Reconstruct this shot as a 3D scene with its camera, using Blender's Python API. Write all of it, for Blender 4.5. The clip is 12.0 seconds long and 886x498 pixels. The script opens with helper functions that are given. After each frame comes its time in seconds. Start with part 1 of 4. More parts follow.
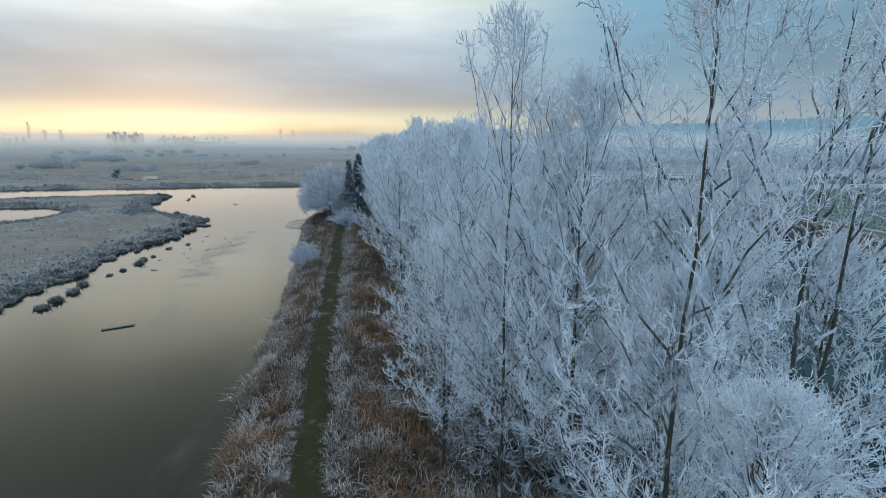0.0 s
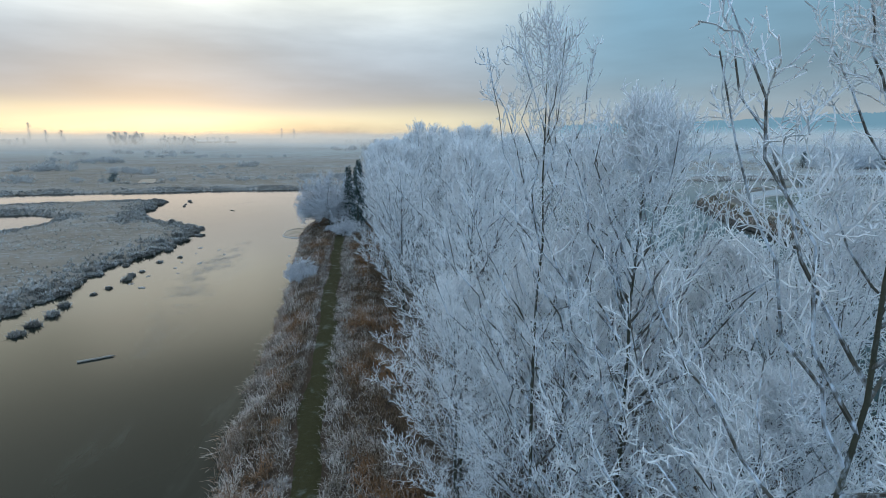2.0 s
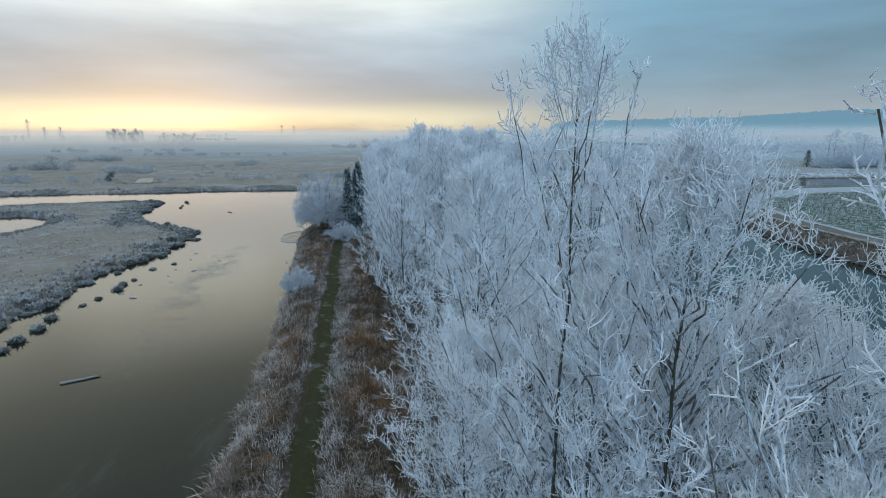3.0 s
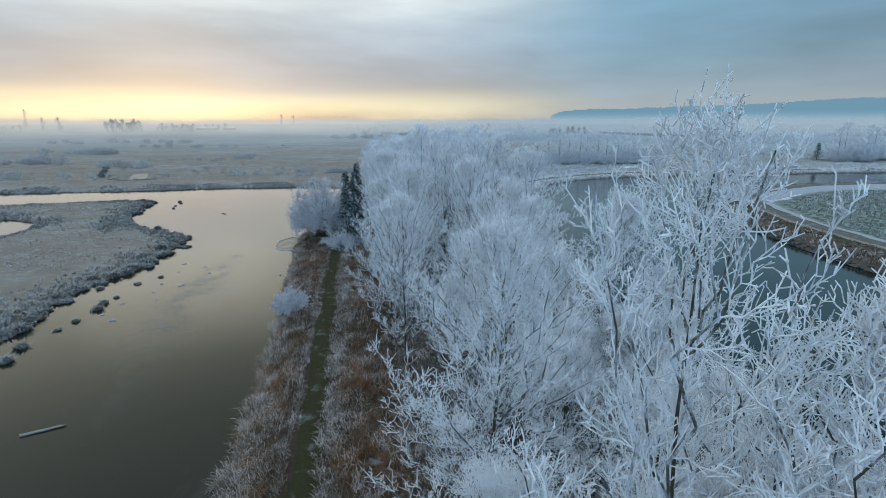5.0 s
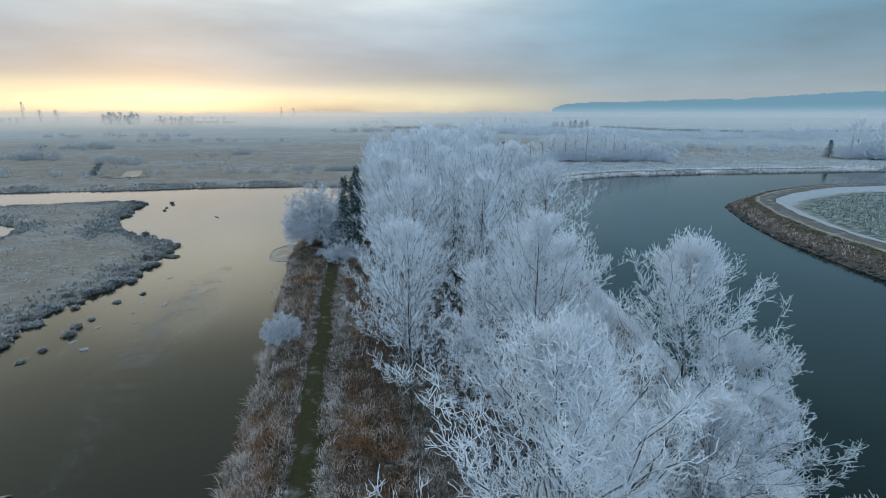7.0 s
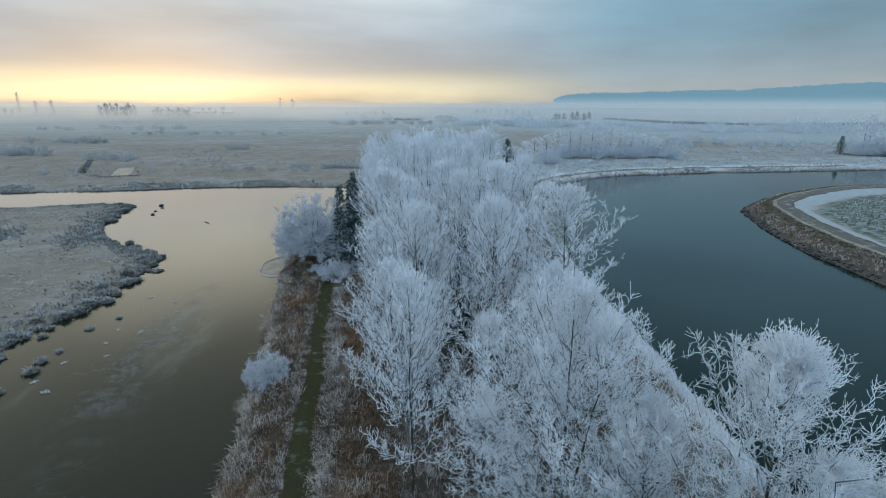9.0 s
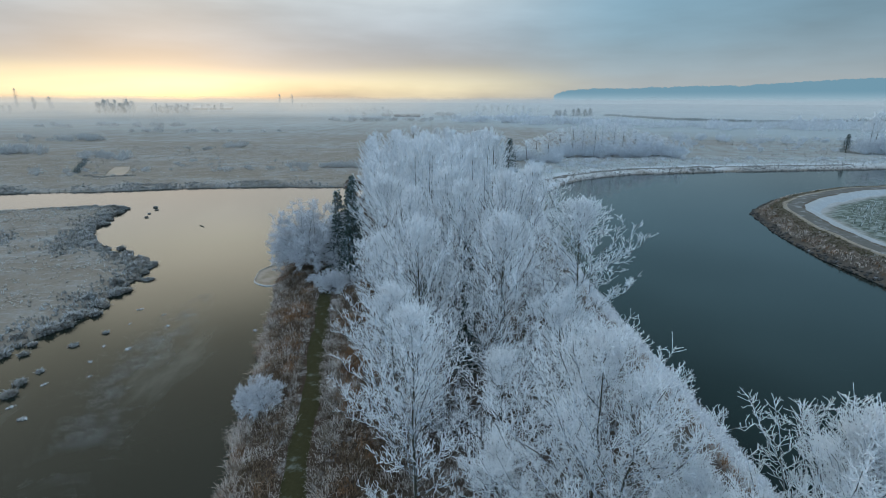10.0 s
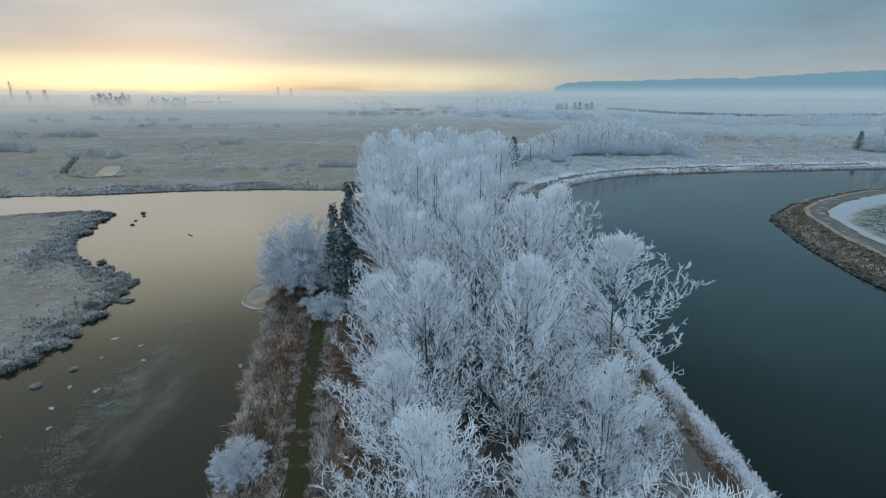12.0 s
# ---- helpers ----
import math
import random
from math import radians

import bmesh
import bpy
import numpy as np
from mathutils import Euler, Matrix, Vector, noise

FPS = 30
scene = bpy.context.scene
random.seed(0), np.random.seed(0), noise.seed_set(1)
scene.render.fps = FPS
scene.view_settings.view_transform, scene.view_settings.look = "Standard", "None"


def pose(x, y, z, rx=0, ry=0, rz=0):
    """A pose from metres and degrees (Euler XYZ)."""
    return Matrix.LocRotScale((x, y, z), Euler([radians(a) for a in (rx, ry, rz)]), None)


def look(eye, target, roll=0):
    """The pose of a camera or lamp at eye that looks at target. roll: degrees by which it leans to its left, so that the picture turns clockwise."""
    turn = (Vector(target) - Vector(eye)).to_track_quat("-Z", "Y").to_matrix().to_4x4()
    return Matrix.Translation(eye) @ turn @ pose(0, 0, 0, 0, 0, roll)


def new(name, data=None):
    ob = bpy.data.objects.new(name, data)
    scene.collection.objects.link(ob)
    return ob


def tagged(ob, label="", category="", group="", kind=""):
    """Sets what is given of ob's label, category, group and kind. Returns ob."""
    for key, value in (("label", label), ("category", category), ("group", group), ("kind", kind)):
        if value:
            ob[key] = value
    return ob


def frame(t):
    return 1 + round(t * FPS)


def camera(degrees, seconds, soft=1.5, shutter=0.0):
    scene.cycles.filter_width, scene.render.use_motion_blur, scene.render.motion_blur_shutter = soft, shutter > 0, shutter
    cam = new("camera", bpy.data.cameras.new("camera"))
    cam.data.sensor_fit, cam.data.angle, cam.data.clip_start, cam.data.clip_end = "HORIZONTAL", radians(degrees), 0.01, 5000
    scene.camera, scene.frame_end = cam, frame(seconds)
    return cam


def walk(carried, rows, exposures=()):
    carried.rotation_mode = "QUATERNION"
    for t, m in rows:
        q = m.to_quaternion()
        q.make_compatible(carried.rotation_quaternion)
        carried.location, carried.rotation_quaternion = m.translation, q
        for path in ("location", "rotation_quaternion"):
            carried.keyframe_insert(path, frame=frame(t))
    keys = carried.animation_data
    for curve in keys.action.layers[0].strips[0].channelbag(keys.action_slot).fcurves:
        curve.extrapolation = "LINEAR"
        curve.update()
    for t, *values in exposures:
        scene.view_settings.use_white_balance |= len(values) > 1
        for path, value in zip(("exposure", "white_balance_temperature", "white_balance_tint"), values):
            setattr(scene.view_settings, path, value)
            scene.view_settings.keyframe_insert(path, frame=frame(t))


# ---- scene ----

# ---------- camera ----------
cam = camera(84.0, 12.0, soft=0.85)
PATH = [
    (0, (1.272, -1.006, 14.374), (1.333, 0.944, 13.934), 0.2),
    (0.5, (1.224, -0.216, 14.586), (1.283, 1.734, 14.144), 0.2),
    (1, (1.172, 0.619, 14.814), (1.231, 2.568, 14.371), 0.1),
    (1.5, (1.129, 1.542, 15.12), (1.185, 3.491, 14.675), 0.0),
    (2, (1.079, 2.489, 15.439), (1.133, 4.438, 14.993), 0.0),
    (2.5, (1.021, 3.491, 15.823), (1.075, 5.439, 15.373), -0.0),
    (3, (0.956, 4.58, 16.224), (1.009, 6.526, 15.765), -0.0),
    (3.5, (0.933, 5.706, 16.607), (0.983, 7.65, 16.136), -0.1),
    (5.5, (0.609, 10.187, 18.343), (0.657, 12.121, 17.835), 0.0),
    (6, (0.47, 11.494, 18.6), (0.518, 13.426, 18.086), 0.1),
    (6.5, (0.319, 12.816, 18.857), (0.367, 14.746, 18.336), 0.1),
    (7, (0.185, 14.246, 19.134), (0.232, 16.175, 18.606), 0.1),
    (9, (-0.084, 19.566, 20.793), (-0.037, 21.485, 20.23), 0.2),
    (9.5, (-0.212, 20.952, 21.136), (-0.165, 22.868, 20.565), 0.2),
    (10, (-0.32, 22.352, 21.498), (-0.273, 24.266, 20.92), 0.2),
    (10.5, (-0.365, 23.687, 21.835), (-0.318, 25.6, 21.25), 0.2),
    (11, (-0.476, 25.092, 22.194), (-0.428, 27.002, 21.602), 0.2),
    (11.5, (-0.646, 26.566, 22.544), (-0.598, 28.473, 21.944), 0.2),
    (12, (-0.813, 28.064, 22.804), (-0.765, 29.97, 22.199), 0.2),
]
walk(cam, [(t, look(e, g, r)) for t, e, g, r in PATH], [(0, 0.0, 5890, 10), (6, 0.0, 5880, 10), (12, 0.0, 6110, 10)])

# ---------- world and sun ----------
SUN_AZ, SUN_EL = -27.0, 5.0          # degrees from +Y towards +X, and above the horizon


def build_world():
    w = bpy.data.worlds.new("dawn_sky")
    scene.world = w
    w.use_nodes = True
    nt = w.node_tree
    nt.nodes.clear()
    N, L = nt.nodes.new, nt.links.new

    def math_node(op, a, b=None, c=None, clamp=False):
        n = N("ShaderNodeMath")
        n.operation, n.use_clamp = op, clamp
        for k, v in enumerate((a, b, c)):
            if v is None:
                continue
            if isinstance(v, (int, float)):
                n.inputs[k].default_value = v
            else:
                L(v, n.inputs[k])
        return n.outputs[0]

    def ramp(fac, stops):
        n = N("ShaderNodeValToRGB")
        n.color_ramp.interpolation = "B_SPLINE"
        el = n.color_ramp.elements
        while len(el) > 1:
            el.remove(el[-1])
        el[0].position, el[0].color = stops[0][0], (*stops[0][1], 1)
        for p, col in stops[1:]:
            e = el.new(p)
            e.color = (*col, 1)
        L(fac, n.inputs[0])
        return n.outputs[0]

    def mix(fac, a, b, kind="MIX"):
        n = N("ShaderNodeMix")
        n.data_type, n.blend_type = "RGBA", kind
        if isinstance(fac, (int, float)):
            n.inputs[0].default_value = fac
        else:
            L(fac, n.inputs[0])
        for k, v in ((6, a), (7, b)):
            if isinstance(v, tuple):
                n.inputs[k].default_value = (*v, 1)
            else:
                L(v, n.inputs[k])
        return n.outputs[2]

    tc = N("ShaderNodeTexCoord")
    sep = N("ShaderNodeSeparateXYZ")
    L(tc.outputs["Generated"], sep.inputs[0])
    x, y, z = sep.outputs
    # warmth: how near the direction is to the sun's side of the sky
    sx, sy = math.sin(radians(SUN_AZ)), math.cos(radians(SUN_AZ))
    flat = math_node("SQRT", math_node("ADD", math_node("MULTIPLY", x, x), math_node("MULTIPLY", y, y)))
    dot = math_node("DIVIDE", math_node("ADD", math_node("MULTIPLY", x, sx), math_node("MULTIPLY", y, sy)), math_node("MAXIMUM", flat, 0.001))
    warm = N("ShaderNodeMapRange")
    warm.interpolation_type = "SMOOTHERSTEP"
    L(dot, warm.inputs[0])
    warm.inputs[1].default_value, warm.inputs[2].default_value = 0.62, 0.985
    # clouds: long flat banks
    mp = N("ShaderNodeMapping")
    mp.inputs["Scale"].default_value = (1.0, 1.0, 5.0)
    L(tc.outputs["Generated"], mp.inputs[0])
    n1 = N("ShaderNodeTexNoise")
    n1.inputs["Scale"].default_value, n1.inputs["Detail"].default_value = 2.3, 5
    n1.inputs["Roughness"].default_value = 0.5
    L(mp.outputs[0], n1.inputs["Vector"])
    zz = math_node("ADD", z, math_node("MULTIPLY", math_node("SUBTRACT", n1.outputs[0], 0.5), 0.05))
    up = math_node("POWER", math_node("MAXIMUM", zz, 0.0), 0.5)     # spreads the low sky over the ramp
    cool_col = ramp(up, [(0.0, (0.41, 0.455, 0.48)), (0.15, (0.42, 0.445, 0.43)), (0.24, (0.335, 0.405, 0.435)), (0.34, (0.25, 0.385, 0.46)),
                         (0.52, (0.23, 0.41, 0.51)), (0.64, (0.26, 0.46, 0.54)), (0.76, (0.15, 0.24, 0.27)), (0.87, (0.14, 0.22, 0.25)), (0.945, (0.90, 1.24, 1.60)), (1.0, (1.35, 1.85, 2.5))])
    warm_col = ramp(up, [(0.0, (0.58, 0.53, 0.43)), (0.09, (0.86, 0.74, 0.48)), (0.16, (1.09, 0.95, 0.60)), (0.21, (0.82, 0.735, 0.54)), (0.25, (0.49, 0.465, 0.43)), (0.31, (0.45, 0.455, 0.465)),
                         (0.41, (0.46, 0.52, 0.55)), (0.47, (0.90, 0.92, 0.85)), (0.53, (1.16, 1.14, 0.86)), (0.60, (0.58, 0.60, 0.46)), (0.68, (0.28, 0.34, 0.31)), (0.85, (0.20, 0.29, 0.31)), (0.94, (0.86, 1.18, 1.52)), (1.0, (1.20, 1.64, 2.2))])
    col = mix(warm.outputs[0], cool_col, warm_col)
    # the cloud thins out over the hidden sun
    thin = N("ShaderNodeMapRange")
    thin.interpolation_type = "SMOOTHERSTEP"
    L(dot, thin.inputs[0])
    thin.inputs[1].default_value, thin.inputs[2].default_value = 0.975, 1.0
    high = N("ShaderNodeMapRange")
    high.interpolation_type = "SMOOTHERSTEP"
    L(zz, high.inputs[0])
    high.inputs[1].default_value, high.inputs[2].default_value = 0.20, 0.30
    over = N("ShaderNodeMapRange")
    over.interpolation_type = "SMOOTHERSTEP"
    L(zz, over.inputs[0])
    over.inputs[1].default_value, over.inputs[2].default_value = 0.44, 0.28
    gap = math_node("MULTIPLY", over.outputs[0], math_node("MULTIPLY", math_node("MULTIPLY", thin.outputs[0], high.outputs[0]), 0.75))
    col = mix(gap, col, (1.7, 1.6, 1.25))
    # the clearer sky behind the camera is brighter and bluer
    rear = N("ShaderNodeMapRange")
    rear.interpolation_type = "SMOOTHERSTEP"
    L(y, rear.inputs[0])
    rear.inputs[1].default_value, rear.inputs[2].default_value = 0.15, -0.7
    col = mix(rear.outputs[0], col, (0.76, 1.06, 1.34))
    streak = N("ShaderNodeMapRange")
    L(n1.outputs[0], streak.inputs[0])
    streak.inputs[1].default_value, streak.inputs[2].default_value = 0.25, 0.75
    streak.inputs[3].default_value, streak.inputs[4].default_value = 0.76, 1.24
    vm = N("ShaderNodeVectorMath")
    vm.operation = "SCALE"
    L(col, vm.inputs[0])
    L(streak.outputs[0], vm.inputs["Scale"])
    sky = N("ShaderNodeTexSky")
    sky.sky_type, sky.sun_disc = "NISHITA", False
    sky.sun_elevation, sky.sun_rotation = radians(SUN_EL), radians(SUN_AZ)
    bg1, bg2, ms, out = N("ShaderNodeBackground"), N("ShaderNodeBackground"), N("ShaderNodeMixShader"), N("ShaderNodeOutputWorld")
    L(sky.outputs[0], bg1.inputs[0])
    bg1.inputs[1].default_value = 0.10
    L(vm.outputs[0], bg2.inputs[0])
    bg2.inputs[1].default_value = 1.0
    ms.inputs[0].default_value = 0.92      # the cloud deck covers nearly all of the clear sky
    L(bg1.outputs[0], ms.inputs[1])
    L(bg2.outputs[0], ms.inputs[2])
    L(ms.outputs[0], out.inputs[0])


build_world()
sun = new("sun", bpy.data.lights.new("sun", "SUN"))
sun.data.energy, sun.data.angle, sun.data.color = 0.5, radians(70), (1.0, 0.82, 0.58)
_a, _e = radians(SUN_AZ), radians(SUN_EL + 18)
sun.matrix_world = look((0, 0, 60), (-math.sin(_a) * math.cos(_e), -math.cos(_a) * math.cos(_e), 60 - math.sin(_e)))
scene.view_settings.exposure = 0.0


# ---------- material tools ----------
class Mat:
    """A principled material with short ways to wire its nodes."""

    def __init__(self, name, rough=0.8, spec=0.3):
        self.m = bpy.data.materials.new(name)
        self.m.use_nodes = True
        self.nt = self.m.node_tree
        self.b = self.nt.nodes["Principled BSDF"]
        self.b.inputs["Roughness"].default_value = rough
        self.b.inputs["Specular IOR Level"].default_value = spec
        self.geo = self.nt.nodes.new("ShaderNodeNewGeometry")

    def node(self, kind):
        return self.nt.nodes.new(kind)

    def link(self, a, b):
        self.nt.links.new(a, b)

    def noise(self, scale, detail=4, rough=0.55, stretch=None):
        n = self.node("ShaderNodeTexNoise")
        n.inputs["Scale"].default_value, n.inputs["Detail"].default_value, n.inputs["Roughness"].default_value = scale, detail, rough
        src = self.geo.outputs["Position"]
        if stretch:
            mp = self.node("ShaderNodeMapping")
            mp.inputs["Scale"].default_value = stretch
            self.link(src, mp.inputs[0])
            src = mp.outputs[0]
        self.link(src, n.inputs["Vector"])
        return n.outputs[0]

    def span(self, val, lo, hi, a=0.0, b=1.0):
        n = self.node("ShaderNodeMapRange")
        n.interpolation_type = "SMOOTHSTEP"
        self.link(val, n.inputs[0])
        for k, v in zip((1, 2, 3, 4), (lo, hi, a, b)):
            n.inputs[k].default_value = v
        return n.outputs[0]

    def attr(self, name):
        n = self.node("ShaderNodeAttribute")
        n.attribute_name = name
        return n.outputs["Fac"]

    def mix(self, fac, a, b, kind="MIX"):
        n = self.node("ShaderNodeMix")
        n.data_type, n.blend_type = "RGBA", kind
        if isinstance(fac, (int, float)):
            n.inputs[0].default_value = fac
        else:
            self.link(fac, n.inputs[0])
        for k, v in ((6, a), (7, b)):
            if isinstance(v, tuple):
                n.inputs[k].default_value = (*v, 1)
            else:
                self.link(v, n.inputs[k])
        return n.outputs[2]

    def math(self, op, a, b):
        n = self.node("ShaderNodeMath")
        n.operation = op
        for k, v in enumerate((a, b)):
            if isinstance(v, (int, float)):
                n.inputs[k].default_value = v
            else:
                self.link(v, n.inputs[k])
        return n.outputs[0]

    def base(self, col):
        if isinstance(col, tuple):
            self.b.inputs["Base Color"].default_value = (*col, 1)
        else:
            self.link(col, self.b.inputs["Base Color"])
        return self

    def bump(self, val, strength=0.5, dist=0.05):
        n = self.node("ShaderNodeBump")
        n.inputs["Strength"].default_value, n.inputs["Distance"].default_value = strength, dist
        self.link(val, n.inputs["Height"])
        self.link(n.outputs[0], self.b.inputs["Normal"])
        return self

    def island(self):
        return self.geo.outputs["Random Per Island"]


def frost_twig_material(name, lo, hi, bare, bare_amount, through_light=0.17):
    """Loose ice crystals on twigs: bright, and letting some light through."""
    m = Mat(name, 0.75, 0.25)
    c = m.mix(m.island(), lo, hi)
    patch = m.span(m.noise(1.6, 3), 0.66 - bare_amount, 0.78 - bare_amount)
    c = m.mix(m.math("MULTIPLY", patch, 0.5), c, bare)
    m.base(c)
    tr, ms = m.node("ShaderNodeBsdfTranslucent"), m.node("ShaderNodeMixShader")
    m.link(c, tr.inputs[0])
    ms.inputs[0].default_value = through_light
    m.link(m.b.outputs[0], ms.inputs[1])
    m.link(tr.outputs[0], ms.inputs[2])
    m.link(ms.outputs[0], m.nt.nodes["Material Output"].inputs[0])
    return m.m


def bark_material(name, dark, light, frost_lo, frost_hi):
    m = Mat(name, 0.9, 0.2)
    c = m.mix(m.noise(6, 5), dark, light)
    f = m.span(m.noise(3.5, 6, 0.7, (1, 1, 0.45)), frost_lo, frost_hi)
    c = m.mix(f, c, (0.66, 0.71, 0.78))
    return m.base(c).bump(m.noise(30, 4), 0.6, 0.03).m


M_TWIG = frost_twig_material("hoarfrost_twigs", (0.77, 0.785, 0.81), (0.91, 0.91, 0.915), (0.30, 0.29, 0.28), 0.05, 0.10)
M_LIMB = bark_material("frosted_limb_bark", (0.05, 0.045, 0.035), (0.15, 0.135, 0.11), 0.42, 0.60)
M_BARK = bark_material("dark_trunk_bark", (0.035, 0.035, 0.025), (0.10, 0.095, 0.065), 0.52, 0.72)
M_BUSH = frost_twig_material("rime_covered_bush", (0.56, 0.575, 0.62), (0.82, 0.825, 0.845), (0.30, 0.25, 0.20), 0.06)
# distance haze is put into this colour of the far tree rows
M_DIST = frost_twig_material("haze_grey_far_trees", (0.56, 0.56, 0.54), (0.72, 0.72, 0.70), (0.46, 0.45, 0.43), 0.05, 0.45)
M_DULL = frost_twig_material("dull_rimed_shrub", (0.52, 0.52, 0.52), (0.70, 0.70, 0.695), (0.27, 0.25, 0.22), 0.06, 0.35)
# darker twigs for the brush inside the grove
M_BRUSH = frost_twig_material("dark_grove_brush", (0.22, 0.205, 0.20), (0.58, 0.575, 0.59), (0.10, 0.085, 0.07), 0.12, 0.1)
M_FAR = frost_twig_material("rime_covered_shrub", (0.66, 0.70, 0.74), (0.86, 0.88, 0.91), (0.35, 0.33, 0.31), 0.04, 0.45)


def conifer_material():
    m = Mat("dark_conifer_needles", 0.8, 0.2)
    c = m.mix(m.island(), (0.018, 0.035, 0.028), (0.05, 0.075, 0.06))
    c = m.mix(m.span(m.noise(2.2, 4), 0.46, 0.70), c, (0.40, 0.46, 0.51))
    return m.base(c).m


M_NEEDLE = conifer_material()


def reed_material(name, a, b, frost, lo, hi, russet=None):
    m = Mat(name, 0.85, 0.2)
    c = m.mix(m.island(), a, b)
    if russet:
        c = m.mix(m.span(m.noise(0.33, 3), 0.45, 0.60, 0, 0.85), c, russet)
    f = m.math("ADD", m.math("MULTIPLY", m.noise(0.55, 4), 0.75), m.math("MULTIPLY", m.island(), 0.25))
    c = m.mix(m.span(f, lo, hi), c, frost)
    return m.base(c).m


M_REED = reed_material("frosted_dead_grass", (0.075, 0.050, 0.032), (0.20, 0.145, 0.095), (0.52, 0.46, 0.42), 0.50, 0.68, (0.235, 0.125, 0.060))
M_BANK = reed_material("rimed_bank_sedge", (0.12, 0.09, 0.065), (0.31, 0.255, 0.21), (0.60, 0.53, 0.48), 0.43, 0.62, (0.215, 0.118, 0.060))
M_RIMED = reed_material("rimed_path_grass", (0.12, 0.097, 0.072), (0.30, 0.255, 0.215), (0.56, 0.51, 0.475), 0.44, 0.64)
M_LEVEE = reed_material("olive_levee_grass", (0.10, 0.088, 0.052), (0.18, 0.155, 0.10), (0.36, 0.36, 0.34), 0.56, 0.74)
M_SEDGE = reed_material("grey_shore_sedge", (0.20, 0.19, 0.175), (0.28, 0.272, 0.258), (0.37, 0.38, 0.38), 0.42, 0.64)
M_CROP = reed_material("frosted_crop_leaves", (0.14, 0.17, 0.13), (0.27, 0.30, 0.26), (0.52, 0.55, 0.55), 0.42, 0.60)
M_TUSSOCK = reed_material("frosted_sedge", (0.17, 0.16, 0.145), (0.25, 0.24, 0.222), (0.39, 0.40, 0.405), 0.42, 0.62)


# ---------- mesh tools ----------
def mesh_of(name, v, tri, mat, smooth=False):
    v, tri = np.asarray(v, np.float32), np.asarray(tri, np.int32)
    me = bpy.data.meshes.new(name)
    me.vertices.add(len(v))
    me.vertices.foreach_set("co", v.ravel())
    me.loops.add(tri.size)
    me.loops.foreach_set("vertex_index", tri.ravel())
    me.polygons.add(len(tri))
    k = tri.shape[1]
    me.polygons.foreach_set("loop_start", np.arange(0, tri.size, k, dtype=np.int32))
    me.polygons.foreach_set("use_smooth", np.full(len(tri), smooth))
    me.update(calc_edges=True)
    me.materials.append(mat)
    return me


def part(name, me, parent, label=""):
    ob = new(name, me)
    ob.parent = parent
    if label:
        ob["label"] = label
    return ob


def thing(name, label, category, group="", m=None):
    ob = new(name)
    ob.empty_display_size = 0.3
    if m is not None:
        ob.matrix_basis = m
    return tagged(ob, label, category, group)


def norm(a):
    return a / np.maximum(np.linalg.norm(a, axis=-1, keepdims=True), 1e-9)


def tubes(P, R, sides, rng, blunt=False):
    """Tapered tubes along n polylines of k points, each closed in a point, or blunt, at its end."""
    n, k, _ = P.shape
    T = np.empty_like(P)
    T[:, 1:-1] = P[:, 2:] - P[:, :-2]
    T[:, 0], T[:, -1] = P[:, 1] - P[:, 0], P[:, -1] - P[:, -2]
    T = norm(T)
    ref = norm(rng.normal(size=(n, 1, 3)))
    U = norm(np.cross(T, ref))
    W = np.cross(T, U)
    a = np.arange(sides) * 2 * np.pi / sides
    if blunt:
        ring = P[:, :, None] + R[:, :, None, None] * (U[:, :, None] * np.cos(a)[None, None, :, None] + W[:, :, None] * np.sin(a)[None, None, :, None])
        per = k * sides
        f = []
        for s in range(k - 1):
            for j in range(sides):
                p, q = s * sides + j, s * sides + (j + 1) % sides
                f += [(p, q, p + sides), (q, q + sides, p + sides)]
        f += [((k - 1) * sides, (k - 1) * sides + j, (k - 1) * sides + j + 1) for j in range(1, sides - 1)]
        return ring.reshape(-1, 3), (np.array(f, np.int64)[None] + (np.arange(n) * per)[:, None, None]).reshape(-1, 3)
    ring = P[:, :-1, None] + R[:, :-1, None, None] * (U[:, :-1, None] * np.cos(a)[None, None, :, None] + W[:, :-1, None] * np.sin(a)[None, None, :, None])
    per = (k - 1) * sides + 1
    v = np.concatenate([ring.reshape(n, -1, 3), P[:, -1:]], axis=1).reshape(-1, 3)
    f = []
    for s in range(k - 2):
        for j in range(sides):
            p, q = s * sides + j, s * sides + (j + 1) % sides
            f += [(p, q, p + sides), (q, q + sides, p + sides)]
    for j in range(sides):
        f.append(((k - 2) * sides + j, (k - 2) * sides + (j + 1) % sides, per - 1))
    f = np.array(f, np.int64)
    return v, (f[None] + (np.arange(n) * per)[:, None, None]).reshape(-1, 3)


def joined(pieces):
    vs, fs, o = [], [], 0
    for v, f in pieces:
        vs.append(v)
        fs.append(f + o)
        o += len(v)
    return np.concatenate(vs), np.concatenate(fs)


